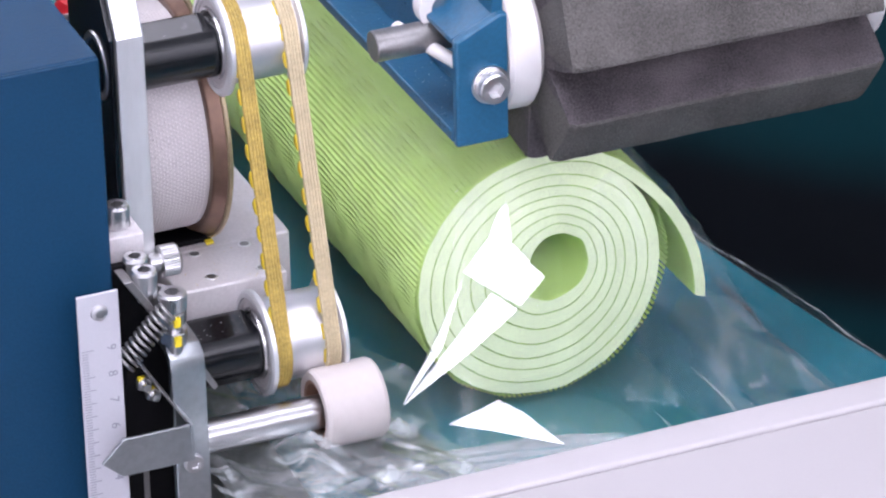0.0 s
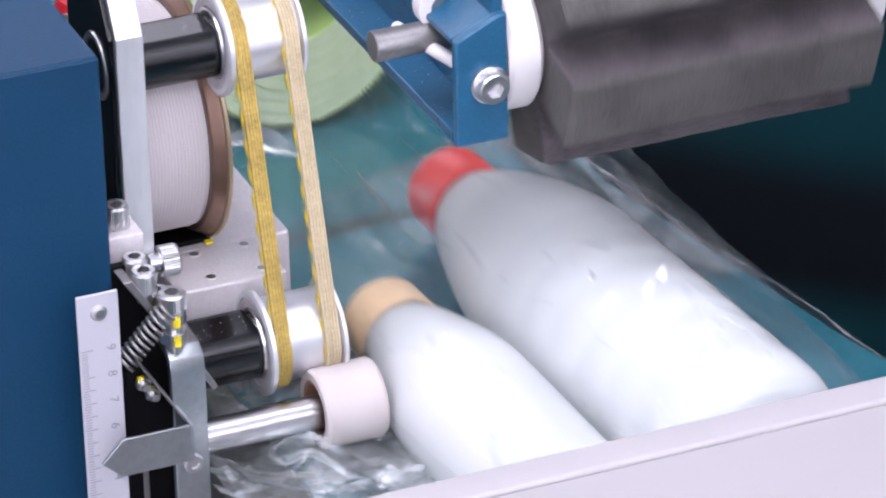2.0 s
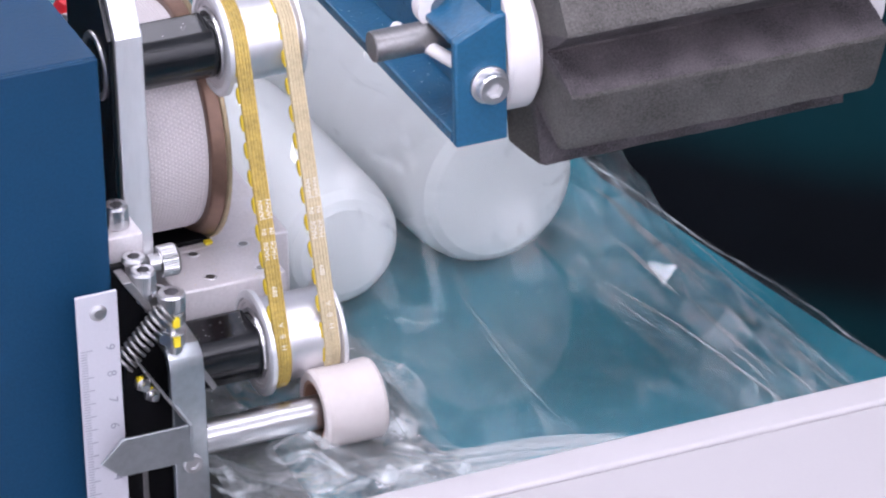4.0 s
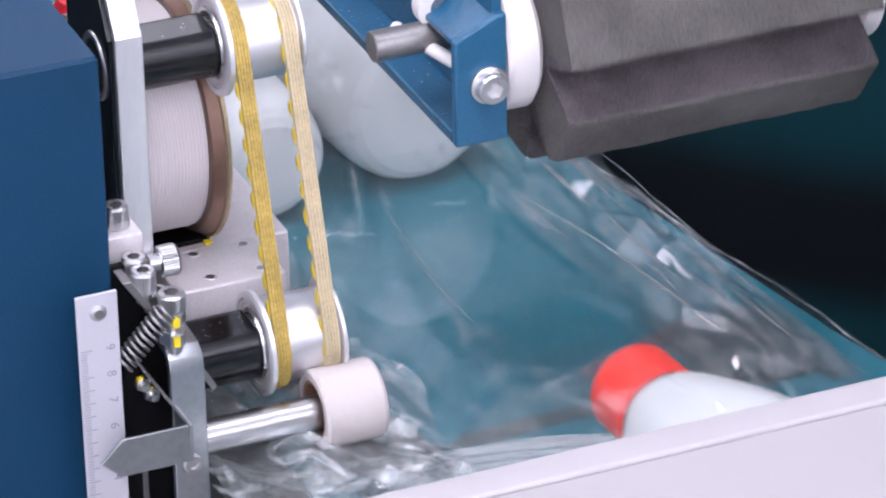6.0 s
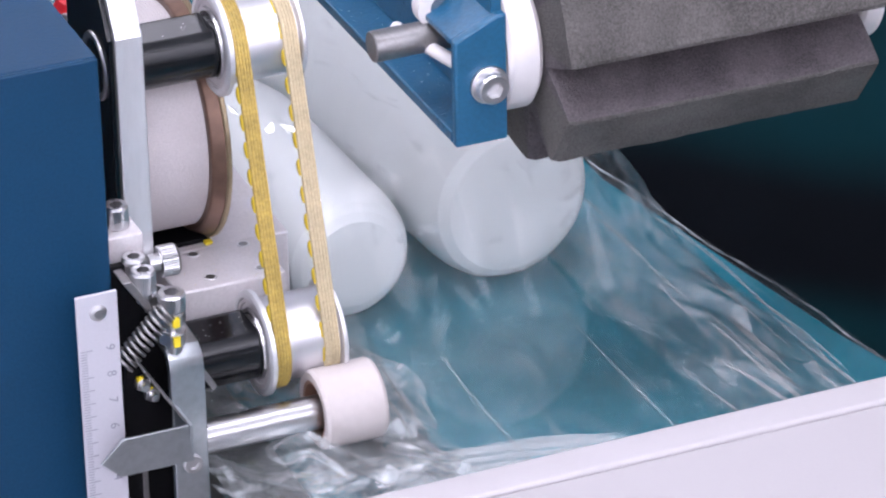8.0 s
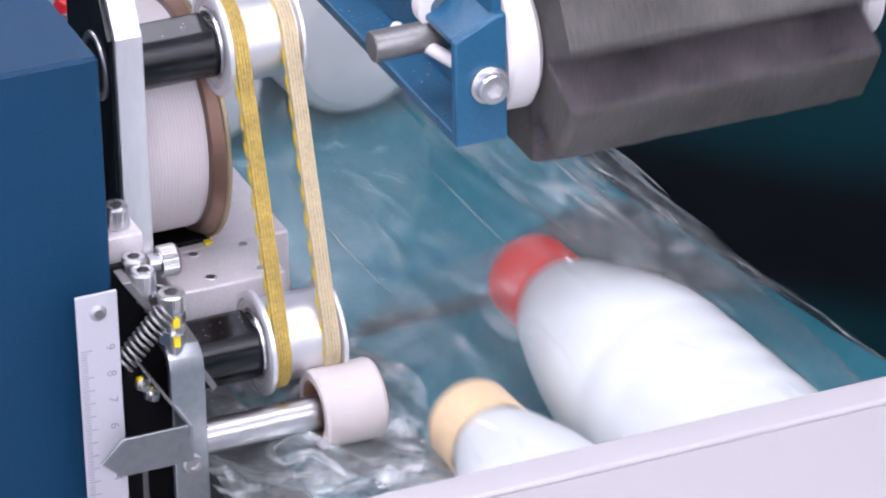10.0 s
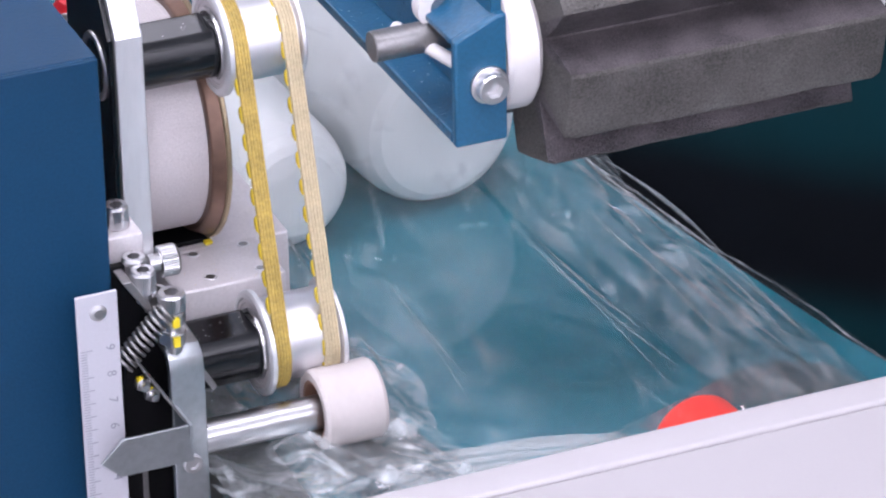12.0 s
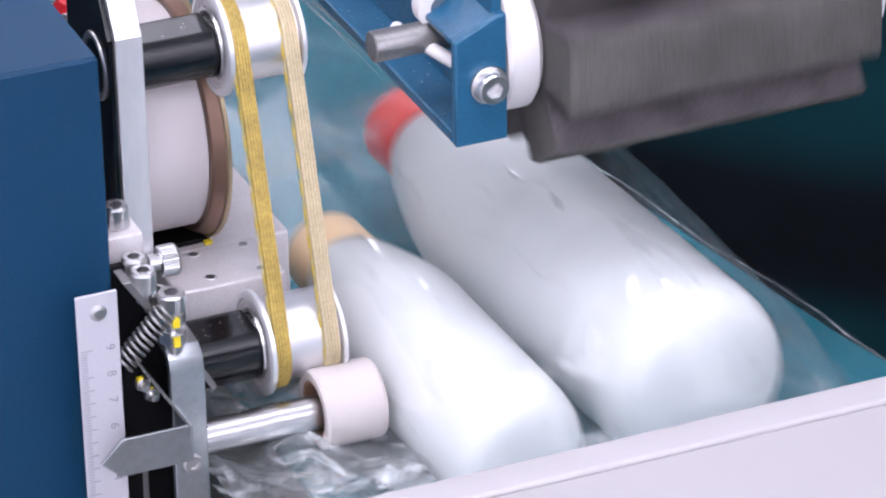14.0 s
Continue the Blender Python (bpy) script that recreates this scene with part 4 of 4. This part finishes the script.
PAIRS = [("A", 0.366), ("B", 0.810), ("C", 1.247), ("D", 1.718)]
mat_roll = rolled_mat()
tall = bottle("tall_bottle", 0.0348, 0.0154, 0.236, 0.020, CAP_RED, "milky white plastic bottle with a red screw cap", "red screw cap", "tall bottles", 6, 0.66)
small = bottle("small_bottle", 0.0262, 0.0148, 0.173, 0.017, CAP_BEIGE, "small milky white plastic bottle with a beige cap", "beige screw cap", "small bottles", 0, 0.62)
products = [(mat_roll, Vector((0.0, 0.0, 0.001)), 0.0)]
for k, (_, back) in enumerate(PAIRS):
    t_ob = tall if k == 0 else copy_thing(tall, Matrix())
    s_ob = small if k == 0 else copy_thing(small, Matrix())
    products.append((t_ob, Vector((0.0260 if k < 3 else 0.0305, -back, 0.001)), 4.6))
    products.append((s_ob, Vector((-0.0410, -back - (0.006, 0.003, 0.010, 0.005)[k], 0.001)), 2.0))


# ---- film ----
def ridged(p):
    return 1 - 2 * abs(noise.noise(p))


def film_web():
    """The film tube round the products: an upper sheet, a flat lower sheet and the folded edge between."""
    ob = thing("film_web", (0.0, 0.0, 0.0), "clear wrinkled shrink film drawn along over the conveyor", "film")
    bm = bmesh.new()
    rows = []
    ny, nx = 150, 110
    for i in range(ny + 1):
        y = -0.214 + 0.60 * i / ny
        drop = min(1.0, max(0.0, (y + 0.214) / 0.15))
        drop = drop * drop * (3 - 2 * drop)
        row = []
        left = -0.112 + 0.028 * drop
        right = edge_x(y)
        for j in range(nx + 1):
            u = j / nx
            x = left + (right - left) * u
            low = 0.006 + 0.006 * math.sin(math.pi * u) ** 0.8 + 0.020 * max(0.0, (y - 0.05) / 0.3) * math.sin(math.pi * u)
            z = max(low, 0.112 - 0.85 * (y + 0.214))
            # long creases near the fold, fanning creases near the press roller
            near_fold = max(0.0, (u - 0.62) / 0.38) * (1 - u) * 3.2
            along = Vector(((right - x) * 150, y * 13 + (right - x) * 25, 0.7))
            near_left = max(0.0, 1 - u / 0.40)
            fan = math.atan2(y + 0.06, x - left + 0.004)
            reach = math.hypot(y + 0.06, x - left)
            w = near_fold * (0.006 * ridged(along) + 0.0025 * ridged(along * 2.3))
            w += near_left * drop * 0.006 * ridged(Vector((fan * 4.5, reach * 12, 2.2)))
            w += 0.0001 * noise.noise(Vector((x * 40, y * 14, 5.0)))
            row.append(bm.verts.new((x, y, max(0.0045, z + w * (0.25 + 0.75 * drop)))))
        rows.append(row)
    for a, b in zip(rows, rows[1:]):
        for j in range(nx):
            bm.faces.new((a[j], a[j + 1], b[j + 1], b[j]))
    part("upper_sheet", bm, FILM, ob, smooth=180)
    low = bmesh.new()
    rows = []
    for i in range(61):
        y = -0.20 + 0.72 * i / 60
        right = edge_x(y)
        rows.append([low.verts.new((-0.086 + (right + 0.086) * j / 40, y, 0.0030 + 0.0002 * noise.noise(Vector((j * 0.22, y * 16, 8))))) for j in range(41)])
    for a, b in zip(rows, rows[1:]):
        for j in range(40):
            low.faces.new((a[j], a[j + 1], b[j + 1], b[j]))
    part("lower_sheet", low, FILM_LOW, ob, smooth=180)
    pts = [(edge_x(y), y, 0.0045 + 0.0008 * noise.noise(Vector((y * 60, 0, 0)))) for y in [-0.13 + 0.5 * k / 120 for k in range(121)]]
    part("folded_edge", tube(pts, 0.0004, 6), FILM_LOOSE, ob, "bright folded film edge")
    return ob


def edge_x(y):
    """The fold of the film: wide at the forming plate, narrowing towards the rollers."""
    return 0.0900 + 0.18 * max(0.0, 0.15 - y) + 0.0012 * math.sin(y * 60)


def film_bunch():
    """Loose crumpled film edge gathered under the press roller."""
    ob = thing("loose_film", (-0.11, -0.05, 0.01), "crumpled clear film edge gathered under the press roller", "film")
    rng = random.Random(5)
    for n in range(3):
        bm = bmesh.new()
        rows = []
        for i in range(60):
            row = []
            for j in range(40):
                u, v = i / 59, j / 39
                x = -0.138 + (0.066 + 0.012 * n) * u + 0.012 * noise.noise(Vector((v * 5, n * 3.3, 1.0))) * u
                y = -0.105 + 0.018 * n + (0.075 + 0.02 * n) * v + 0.016 * noise.noise(Vector((u * 6, n * 5.1, 4.0))) * v
                p = Vector((x * 26 + y * 8, y * 15, n * 7.1))
                z = 0.002 + 0.003 * n + 0.014 * (1 - v) * (1 - 0.5 * u)
                z += 0.017 * max(0.0, ridged(p) - 0.15) * (1 - 0.6 * u) + 0.004 * max(0.0, ridged(p * 2.1 + Vector((3, 0, 0))) - 0.3)
                row.append(bm.verts.new((x + 0.004 * noise.noise(p * 1.3 + Vector((5, 0, 0))), y, max(0.0025, z))))
            rows.append(row)
        for a, b in zip(rows, rows[1:]):
            for j in range(39):
                bm.faces.new((a[j], a[j + 1], b[j + 1], b[j]))
        part("film_fold", bm, FILM_LOOSE, ob, smooth=180)
    bm = bmesh.new()
    rows = []
    for i in range(50):
        row = []
        for j in range(36):
            u, v = i / 49, j / 35
            x, y = -0.134 + 0.052 * u, -0.012 + 0.040 * v
            q = Vector((x * 60 + y * 30, y * 26 - x * 20, 3.3))
            row.append(bm.verts.new((x, y, 0.012 + 0.010 * u + 0.009 * (1 - abs(noise.noise(q))) ** 4 + 0.004 * (1 - abs(noise.noise(q * 2.3))) ** 5)))
        rows.append(row)
    for a, b in zip(rows, rows[1:]):
        for j in range(35):
            bm.faces.new((a[j], a[j + 1], b[j + 1], b[j]))
    part("film_fold", bm, FILM_LOOSE, ob, smooth=180)
    return ob


def sharp(p, power=5):
    """A ridge of creases: high and thin where the noise crosses zero."""
    return (1 - abs(noise.noise(p))) ** power


def soft_step(a, b, v):
    u = min(1.0, max(0.0, (v - a) / (b - a)))
    return u * u * (3 - 2 * u)


def film_wrap(length, hull, tail, seed, label, mat, calm=1.0):
    """The length of film drawn round one product or pair, with its creased tail; rides along with it.
    hull: the cross-section (x, z) over the product from the left edge to the right."""
    ob = thing("film_wrap", (0, 0, 0), label, "film", "film wraps")
    ny, nx = round((length + tail) / 0.0023), 110
    # the cross-section, rounded where it bends
    xs = np.linspace(-0.10, 0.14, 241)
    zs = np.interp(xs, [h[0] for h in hull], [h[1] for h in hull])
    for _ in range(3):
        zs = np.convolve(np.pad(zs, 4, mode="edge"), np.ones(9) / 9, mode="valid")
    bm = bmesh.new()
    rows = []
    for i in range(ny + 1):
        y = -tail + (length + 0.03 + tail) * i / ny
        over_end = (1 - 0.86 * soft_step(length - 0.03, length + 0.03, y))
        left = -0.080 - 0.006 * soft_step(0.0, -0.1, y)
        right = 0.0940 + 0.09 * max(0.0, -0.02 - y) + 0.0014 * noise.noise(Vector((y * 40, seed, 0))) - 0.020 * soft_step(length, length + 0.03, y)
        row = []
        for j in range(nx + 1):
            u = j / nx
            x = left + (right - left) * u
            z = float(np.interp(x, xs, zs)) + 0.001
            over = soft_step(-0.064, 0.004, y + 0.016 * noise.noise(Vector((x * 32, seed, 1.0))) - 0.006) * over_end
            flat = 0.007 + 0.007 * math.sin(math.pi * u) ** 0.7
            z = max(z * over, flat * (1 - 0.6 * over)) if 0 < j < nx else 0.004
            t = right - x
            fold = soft_step(0.064, 0.016, t) * soft_step(0.0, 0.006, t)
            side = soft_step(0.050, 0.010, x - left) * soft_step(0.0, 0.006, x - left)
            bare = 1 - soft_step(0.02, 0.8, over)
            warp = 0.5 * noise.noise(Vector((x * 22, y * 14, seed)))
            w = fold * (0.0040 * sharp(Vector((t * 75 + warp, y * 7 + t * 14, seed)), 4) + 0.0022 * sharp(Vector((t * 160 + warp, y * 22 - t * 40, seed + 3)), 5) - 0.002)
            w += side * bare * (0.0045 * sharp(Vector((x * 95 + y * 25 + warp, y * 12, seed + 6)), 4) + 0.0020 * sharp(Vector((x * 60 - y * 110, y * 40 + warp, seed + 7)), 5) - 0.002)
            patch = soft_step(0.05, 0.45, noise.noise(Vector((x * 24, y * 20, seed + 9))))
            w += bare * patch * 0.0030 * sharp(Vector((x * 45 + y * 34 + warp, y * 4 - x * 5, seed + 11)), 7)
            w += (0.00008 + 0.0008 * (1 - calm)) * noise.noise(Vector((x * 110, y * 50, seed + 13)))
            w += (1 - bare) * 0.0006 * patch * sharp(Vector((x * 60 + warp, y * 38, seed + 15)), 6)
            row.append(bm.verts.new((x, y, max(0.0035, z + w))))
        rows.append(row)
    for a, b in zip(rows, rows[1:]):
        for j in range(nx):
            bm.faces.new((a[j], a[j + 1], b[j + 1], b[j]))
    part("sheet", bm, mat, ob, smooth=180)
    return ob


def streaks(ob, name, start, end, count, seed, span=(0.12, 0.5), lift=0.0, width=(0.00014, 0.00045)):
    """Many fine sharp creases that run between two guide lines, fanning from one to the other."""
    rng = random.Random(seed)
    s0, s1, e0, e1 = (Vector(p) for p in (*start, *end))
    bm = bmesh.new()
    for k in range(count):
        u = rng.random()
        p, q = s0.lerp(s1, u), e0.lerp(e1, min(1.0, max(0.0, u + rng.uniform(-0.16, 0.16))))
        size = rng.uniform(*span)
        at = rng.uniform(0.0, 1.0 - size)
        p, q = p.lerp(q, at), p.lerp(q, at + size)
        side = (q - p).cross(Vector((0, 0, 1))).normalized()
        w, h, bow = rng.uniform(*width) * rng.choice((0.6, 1.0, 1.0, 1.9)), rng.uniform(0.0006, 0.0022), rng.uniform(-0.03, 0.03) * (q - p).length
        rows = []
        n = 14
        for i in range(n + 1):
            v = i / n
            taper = math.sin(math.pi * v)
            kink = noise.noise(Vector((v * 5, seed + k * 1.7, 0)))
            c = p.lerp(q, v) + side * (bow * math.sin(math.pi * v) + 0.0012 * kink) + Vector((0, 0, lift + 0.0015 * kink))
            wide = w * (0.1 + taper * (1.0 + 0.9 * noise.noise(Vector((v * 4, seed + k, 3)))))
            rows.append([bm.verts.new(c - side * wide), bm.verts.new(c + side * wide * 0.5 * kink + Vector((0, 0, h * taper))), bm.verts.new(c + side * wide)])
        for a, b in zip(rows, rows[1:]):
            bm.faces.new((a[0], a[1], b[1], b[0]))
            bm.faces.new((a[1], a[2], b[2], b[1]))
    part(name, bm, FILM_STREAK, ob, smooth=50)


def gusset(ob, name, inner, outer, y0, y1, cells, height, lift, seed):
    """A strip of film crushed into flat slivers with sharp edges, between two lines x(y) that run along Y."""
    rng = random.Random(seed)
    across, along = cells
    bm = bmesh.new()
    rows = []
    for i in range(along + 1):
        v = i / along
        row = []
        for j in range(across + 1):
            u = j / across
            jy = 0.0 if i in (0, along) else rng.uniform(-0.42, 0.42) / along
            y = y0 + (y1 - y0) * (v + jy + 0.35 * (u - 0.5) / along * math.sin(7 * v + seed))
            ju = 0.0 if j in (0, across) else rng.uniform(-0.34, 0.34) / across
            x = inner(y) + (outer(y) - inner(y)) * (u + ju)
            rest = math.sin(math.pi * u)
            z = 0.0045 + lift * rest * (0.35 + 0.65 * v) + height * rest ** 0.5 * rng.uniform(-0.5, 1.0)
            row.append(bm.verts.new((x, y, max(0.004, z))))
        rows.append(row)
    for a, b in zip(rows, rows[1:]):
        for j in range(across):
            if rng.random() < 0.5:
                bm.faces.new((a[j], a[j + 1], b[j + 1]))
                bm.faces.new((a[j], b[j + 1], b[j]))
            else:
                bm.faces.new((a[j], a[j + 1], b[j]))
                bm.faces.new((a[j + 1], b[j + 1], b[j]))
    bmesh.ops.subdivide_edges(bm, edges=bm.edges, cuts=2, use_grid_fill=True)
    for v in bm.verts:
        v.co.z += 0.0005 * noise.noise(Vector((v.co.x * 130, v.co.y * 60, seed)))
    part(name, bm, FILM_GUSSET, ob, smooth=9)


def facet(ob, corners):
    """A flat mirror piece of film, added in the shape of a highlight."""
    bm = bmesh.new()
    pts = [Vector(c) for c in corners]
    n = (pts[1] - pts[0]).cross(pts[2] - pts[0]).normalized()
    mid = sum(pts, Vector()) / len(pts)
    ring = []
    for k, p in enumerate(pts):
        q = pts[(k + 1) % len(pts)]
        for s in (0.0, 0.35, 0.7):
            c = p.lerp(q, s)
            ring.append(bm.verts.new(c + n * 0.0002 + (mid - c) * 0.05 * noise.noise(c * 140)))
    hub = bm.verts.new(mid + n * 0.0004)
    for k in range(len(ring)):
        bm.faces.new((ring[k], ring[(k + 1) % len(ring)], hub))
    part("glint_facet", bm, FILM_GLINT, ob, smooth=180)


def glints(ob, seed):
    """Small mirror pieces added over the bottles as highlights, tilted to flash the lamps."""
    rng = random.Random(seed)
    for k in range(9):
        tall_one = k % 3 != 0
        cx, r = (0.022, 0.0352) if tall_one else (-0.042, 0.0268)
        a = radians(rng.uniform(88, 128))
        y = rng.uniform(0.01, 0.19 if tall_one else 0.12)
        foot = Vector((cx + r * math.cos(a), y, r + r * math.sin(a) + 0.0022))
        n = Vector((-0.28 + rng.uniform(-0.1, 0.1), -0.50 + rng.uniform(-0.1, 0.1), 0.80)).normalized()
        e1 = n.cross(Vector((rng.uniform(-1, 1), 1, 0))).normalized()
        e2 = n.cross(e1)
        w, h = rng.uniform(0.0006, 0.0022), rng.uniform(0.0025, 0.0075)
        facet(ob, [foot + e1 * w, foot + e2 * h * 0.6, foot - e1 * w * rng.uniform(0.3, 1.0), foot - e2 * h])





web = film_web()
bunch = film_bunch()
streaks(bunch, "crumple_creases", ((-0.120, -0.030, 0.014), (-0.110, -0.075, 0.024)), ((-0.070, -0.022, 0.010), (-0.060, -0.060, 0.016)), 34, 305, (0.15, 0.6))
streaks(web, "edge_creases", ((-0.074, -0.030, 0.012), (-0.082, -0.052, 0.014)), ((0.030, -0.060, 0.014), (-0.010, -0.064, 0.016)), 26, 301, (0.5, 0.95))
MAT_HULL = [(-0.0800, 0.006), (-0.0640, 0.022), (-0.0545, 0.046), (-0.0480, 0.074), (-0.0330, 0.094), (-0.0140, 0.1035), (0.0080, 0.1045), (0.0260, 0.0990), (0.0420, 0.0850), (0.0640, 0.0560), (0.0740, 0.0360), (0.0800, 0.014), (0.0900, 0.005)]
PAIR_HULL = [(-0.0800, 0.005), (-0.0690, 0.030), (-0.0620, 0.046), (-0.0520, 0.0555), (-0.0360, 0.0585), (0.0020, 0.0680), (0.0180, 0.0735), (0.0340, 0.0730), (0.0500, 0.0670), (0.0640, 0.0560), (0.0760, 0.0380), (0.0880, 0.0160), (0.0970, 0.005)]
wrap_mat = film_wrap(0.61, MAT_HULL, 0.20, 11.0, "clear film drawn round the rolled mat", FILM_GLARE, 0.6)
# Corners and tilt fitted to the camera's view, so they flash the front lamp.
facet(wrap_mat, [(-0.0133, 0.0018, 0.0866), (-0.0228, -0.0044, 0.0743), (-0.0339, -0.0078, 0.0646), (-0.0245, -0.0165, 0.0582), (-0.0182, -0.0218, 0.0545), (-0.0080, -0.0193, 0.0626), (-0.0155, -0.0086, 0.0724)])
facet(wrap_mat, [(-0.0364, -0.0147, 0.0672), (-0.0669, -0.0311, 0.0317), (-0.0500, -0.0259, 0.0465)])
facet(wrap_mat, [(-0.0295, -0.0224, 0.0627), (-0.0674, -0.0323, 0.0319), (-0.0482, -0.0315, 0.0422), (-0.0326, -0.0302, 0.0513), (-0.0223, -0.0291, 0.0577)])
facet(wrap_mat, [(-0.0347, -0.0393, 0.0299), (-0.0528, -0.0375, 0.0234), (-0.0410, -0.0435, 0.0215), (-0.0177, -0.0560, 0.0170), (-0.0276, -0.0449, 0.0262)])
gusset(wrap_mat, "fold_gusset", lambda y: 0.062 + 0.05 * max(0.0, 0.05 - y), lambda y: 0.0900 + 0.08 * max(0.0, 0.03 - y), -0.19, 0.03, (6, 11), 0.0035, 0.012, 260)
streaks(wrap_mat, "long_creases", ((-0.040, -0.030, 0.016), (0.060, -0.010, 0.016)), ((-0.075, -0.120, 0.011), (0.075, -0.150, 0.012)), 12, 531, (0.3, 0.8), 0.0, (0.00008, 0.00022))
products.append((wrap_mat, Vector((0, 0, 0.0)), 0.0))
for k, (_, back) in enumerate(PAIRS):
    pair_wrap = film_wrap(0.236, PAIR_HULL, 0.21, 23.0 + 7 * k, "clear creased film drawn round a pair of bottles", FILM_TIGHT)
    glints(pair_wrap, 61 + 5 * k)
    wide = lambda y: 0.0942 + 0.09 * max(0.0, -0.02 - y)
    gusset(pair_wrap, "fold_gusset", lambda y: wide(y) - 0.050, wide, -0.20, 0.035, (8, 13), 0.0055, 0.016, 200 + k)
    gusset(pair_wrap, "side_gusset", lambda y: -0.079, lambda y: -0.040 + 0.1 * min(0.0, y), -0.19, -0.012, (6, 9), 0.0045, 0.014, 240 + k)
    streaks(pair_wrap, "long_creases", ((-0.045, -0.020, 0.019), (0.055, -0.020, 0.019)), ((-0.060, -0.185, 0.013), (0.085, -0.185, 0.013)), 5, 500 + 3 * k, (0.35, 0.9), 0.0, (0.00008, 0.00022))
    streaks(pair_wrap, "fold_creases", ((0.050, 0.030, 0.026), (0.088, 0.030, 0.012)), ((0.066, -0.190, 0.018), (0.108, -0.190, 0.010)), 18, 540 + 3 * k, (0.12, 0.45), 0.0, (0.00008, 0.00024))
    streaks(pair_wrap, "side_creases", ((-0.074, -0.010, 0.018), (-0.045, -0.010, 0.020)), ((-0.078, -0.180, 0.012), (-0.055, -0.180, 0.012)), 12, 570 + 3 * k, (0.12, 0.4), 0.0, (0.00008, 0.00024))
    products.append((pair_wrap, Vector((0.0, -back, 0.0)), 0.0))


# ---- what moves ----
FOAM_TURNS = [(0.0, 38.0), (0.441, 559.0), (0.473, 566.0), (0.889, 1056.0), (1.398, 1638.0), (1.660, 1938.0)]


def foam_turn(s):
    for (s0, a0), (s1, a1) in zip(FOAM_TURNS, FOAM_TURNS[1:]):
        if s <= s1:
            break
    return a0 + (a1 - a0) * (s - s0) / (s1 - s0)


def carried(start_y, s, nose, slack=0.020):
    """Where a product stands along Y: slack film lets it lag a little until its nose clears the forming plate."""
    y = start_y + s
    lag = min(1.0, max(0.0, (-0.02 - (y + nose)) / 0.04))
    return y - slack * lag * lag * (3 - 2 * lag)


def motions():
    moving = []
    last = None
    for k in range(0, 281):
        t = k * 0.05
        ahead = feed(min(14.0, t + 0.06)) - feed(max(0.0, t - 0.06))
        if last is None or ahead > 0.0015 or k in (0, 280) or t - last > 0.9 or feed(min(14, t + 0.12)) - feed(t) > 0.003:
            moving.append(t)
            last = t
    for ob, start, turn in products:
        walk(ob, [(t, pose(start.x, carried(start.y, feed(t), 0.226, 0.010 if start.y < -1.6 else 0.020), start.z, 0, 0, turn)) for t in moving])
    for pl in pulleys:
        base = pl.location.copy()
        walk(pl, [(t, pose(base.x, base.y, base.z, degrees(feed(t) / 0.016), 0, 0)) for t in moving])
    walk(press, [(t, pose(-0.084, -0.020, 0.0305, degrees(-feed(t) / 0.0142), 0, 0)) for t in moving])
    walk(foam, [(t, pose(*FOAM_AXIS, foam_turn(feed(t)), 0, 0)) for t in moving])
    drum_at = feed_drum.location.copy()
    walk(feed_drum, [(t, pose(*drum_at, degrees(feed(t) / 0.0405), 0, 0)) for t in moving])
    first_stop = feed(3.0)
    for ob, teeth, marks in belts:
        for word, at, side in marks:
            rows = []
            for t in moving:
                y, z, a = on_loop(PIECES[0][4] + at + feed(t) - first_stop)
                y, z = y + 0.0010 * math.cos(a), z + 0.0010 * math.sin(a)
                rows.append((t, pose(side, y - LOW[0], z - LOW[1], degrees(a) - 90, 0, 0) @ pose(0, 0, 0, 0, 0, 90)))
            walk(word, rows)
        for n, tooth in enumerate(teeth):
            rows = []
            for t in moving:
                y, z, a = on_loop(n * LOOP / len(teeth) + feed(t))
                y, z = y - 0.0008 * math.cos(a), z - 0.0008 * math.sin(a)
                rows.append((t, pose(0, y - LOW[0], z - LOW[1], degrees(a) - 90, 0, 0)))
            walk(tooth, rows)


degrees = math.degrees
motions()
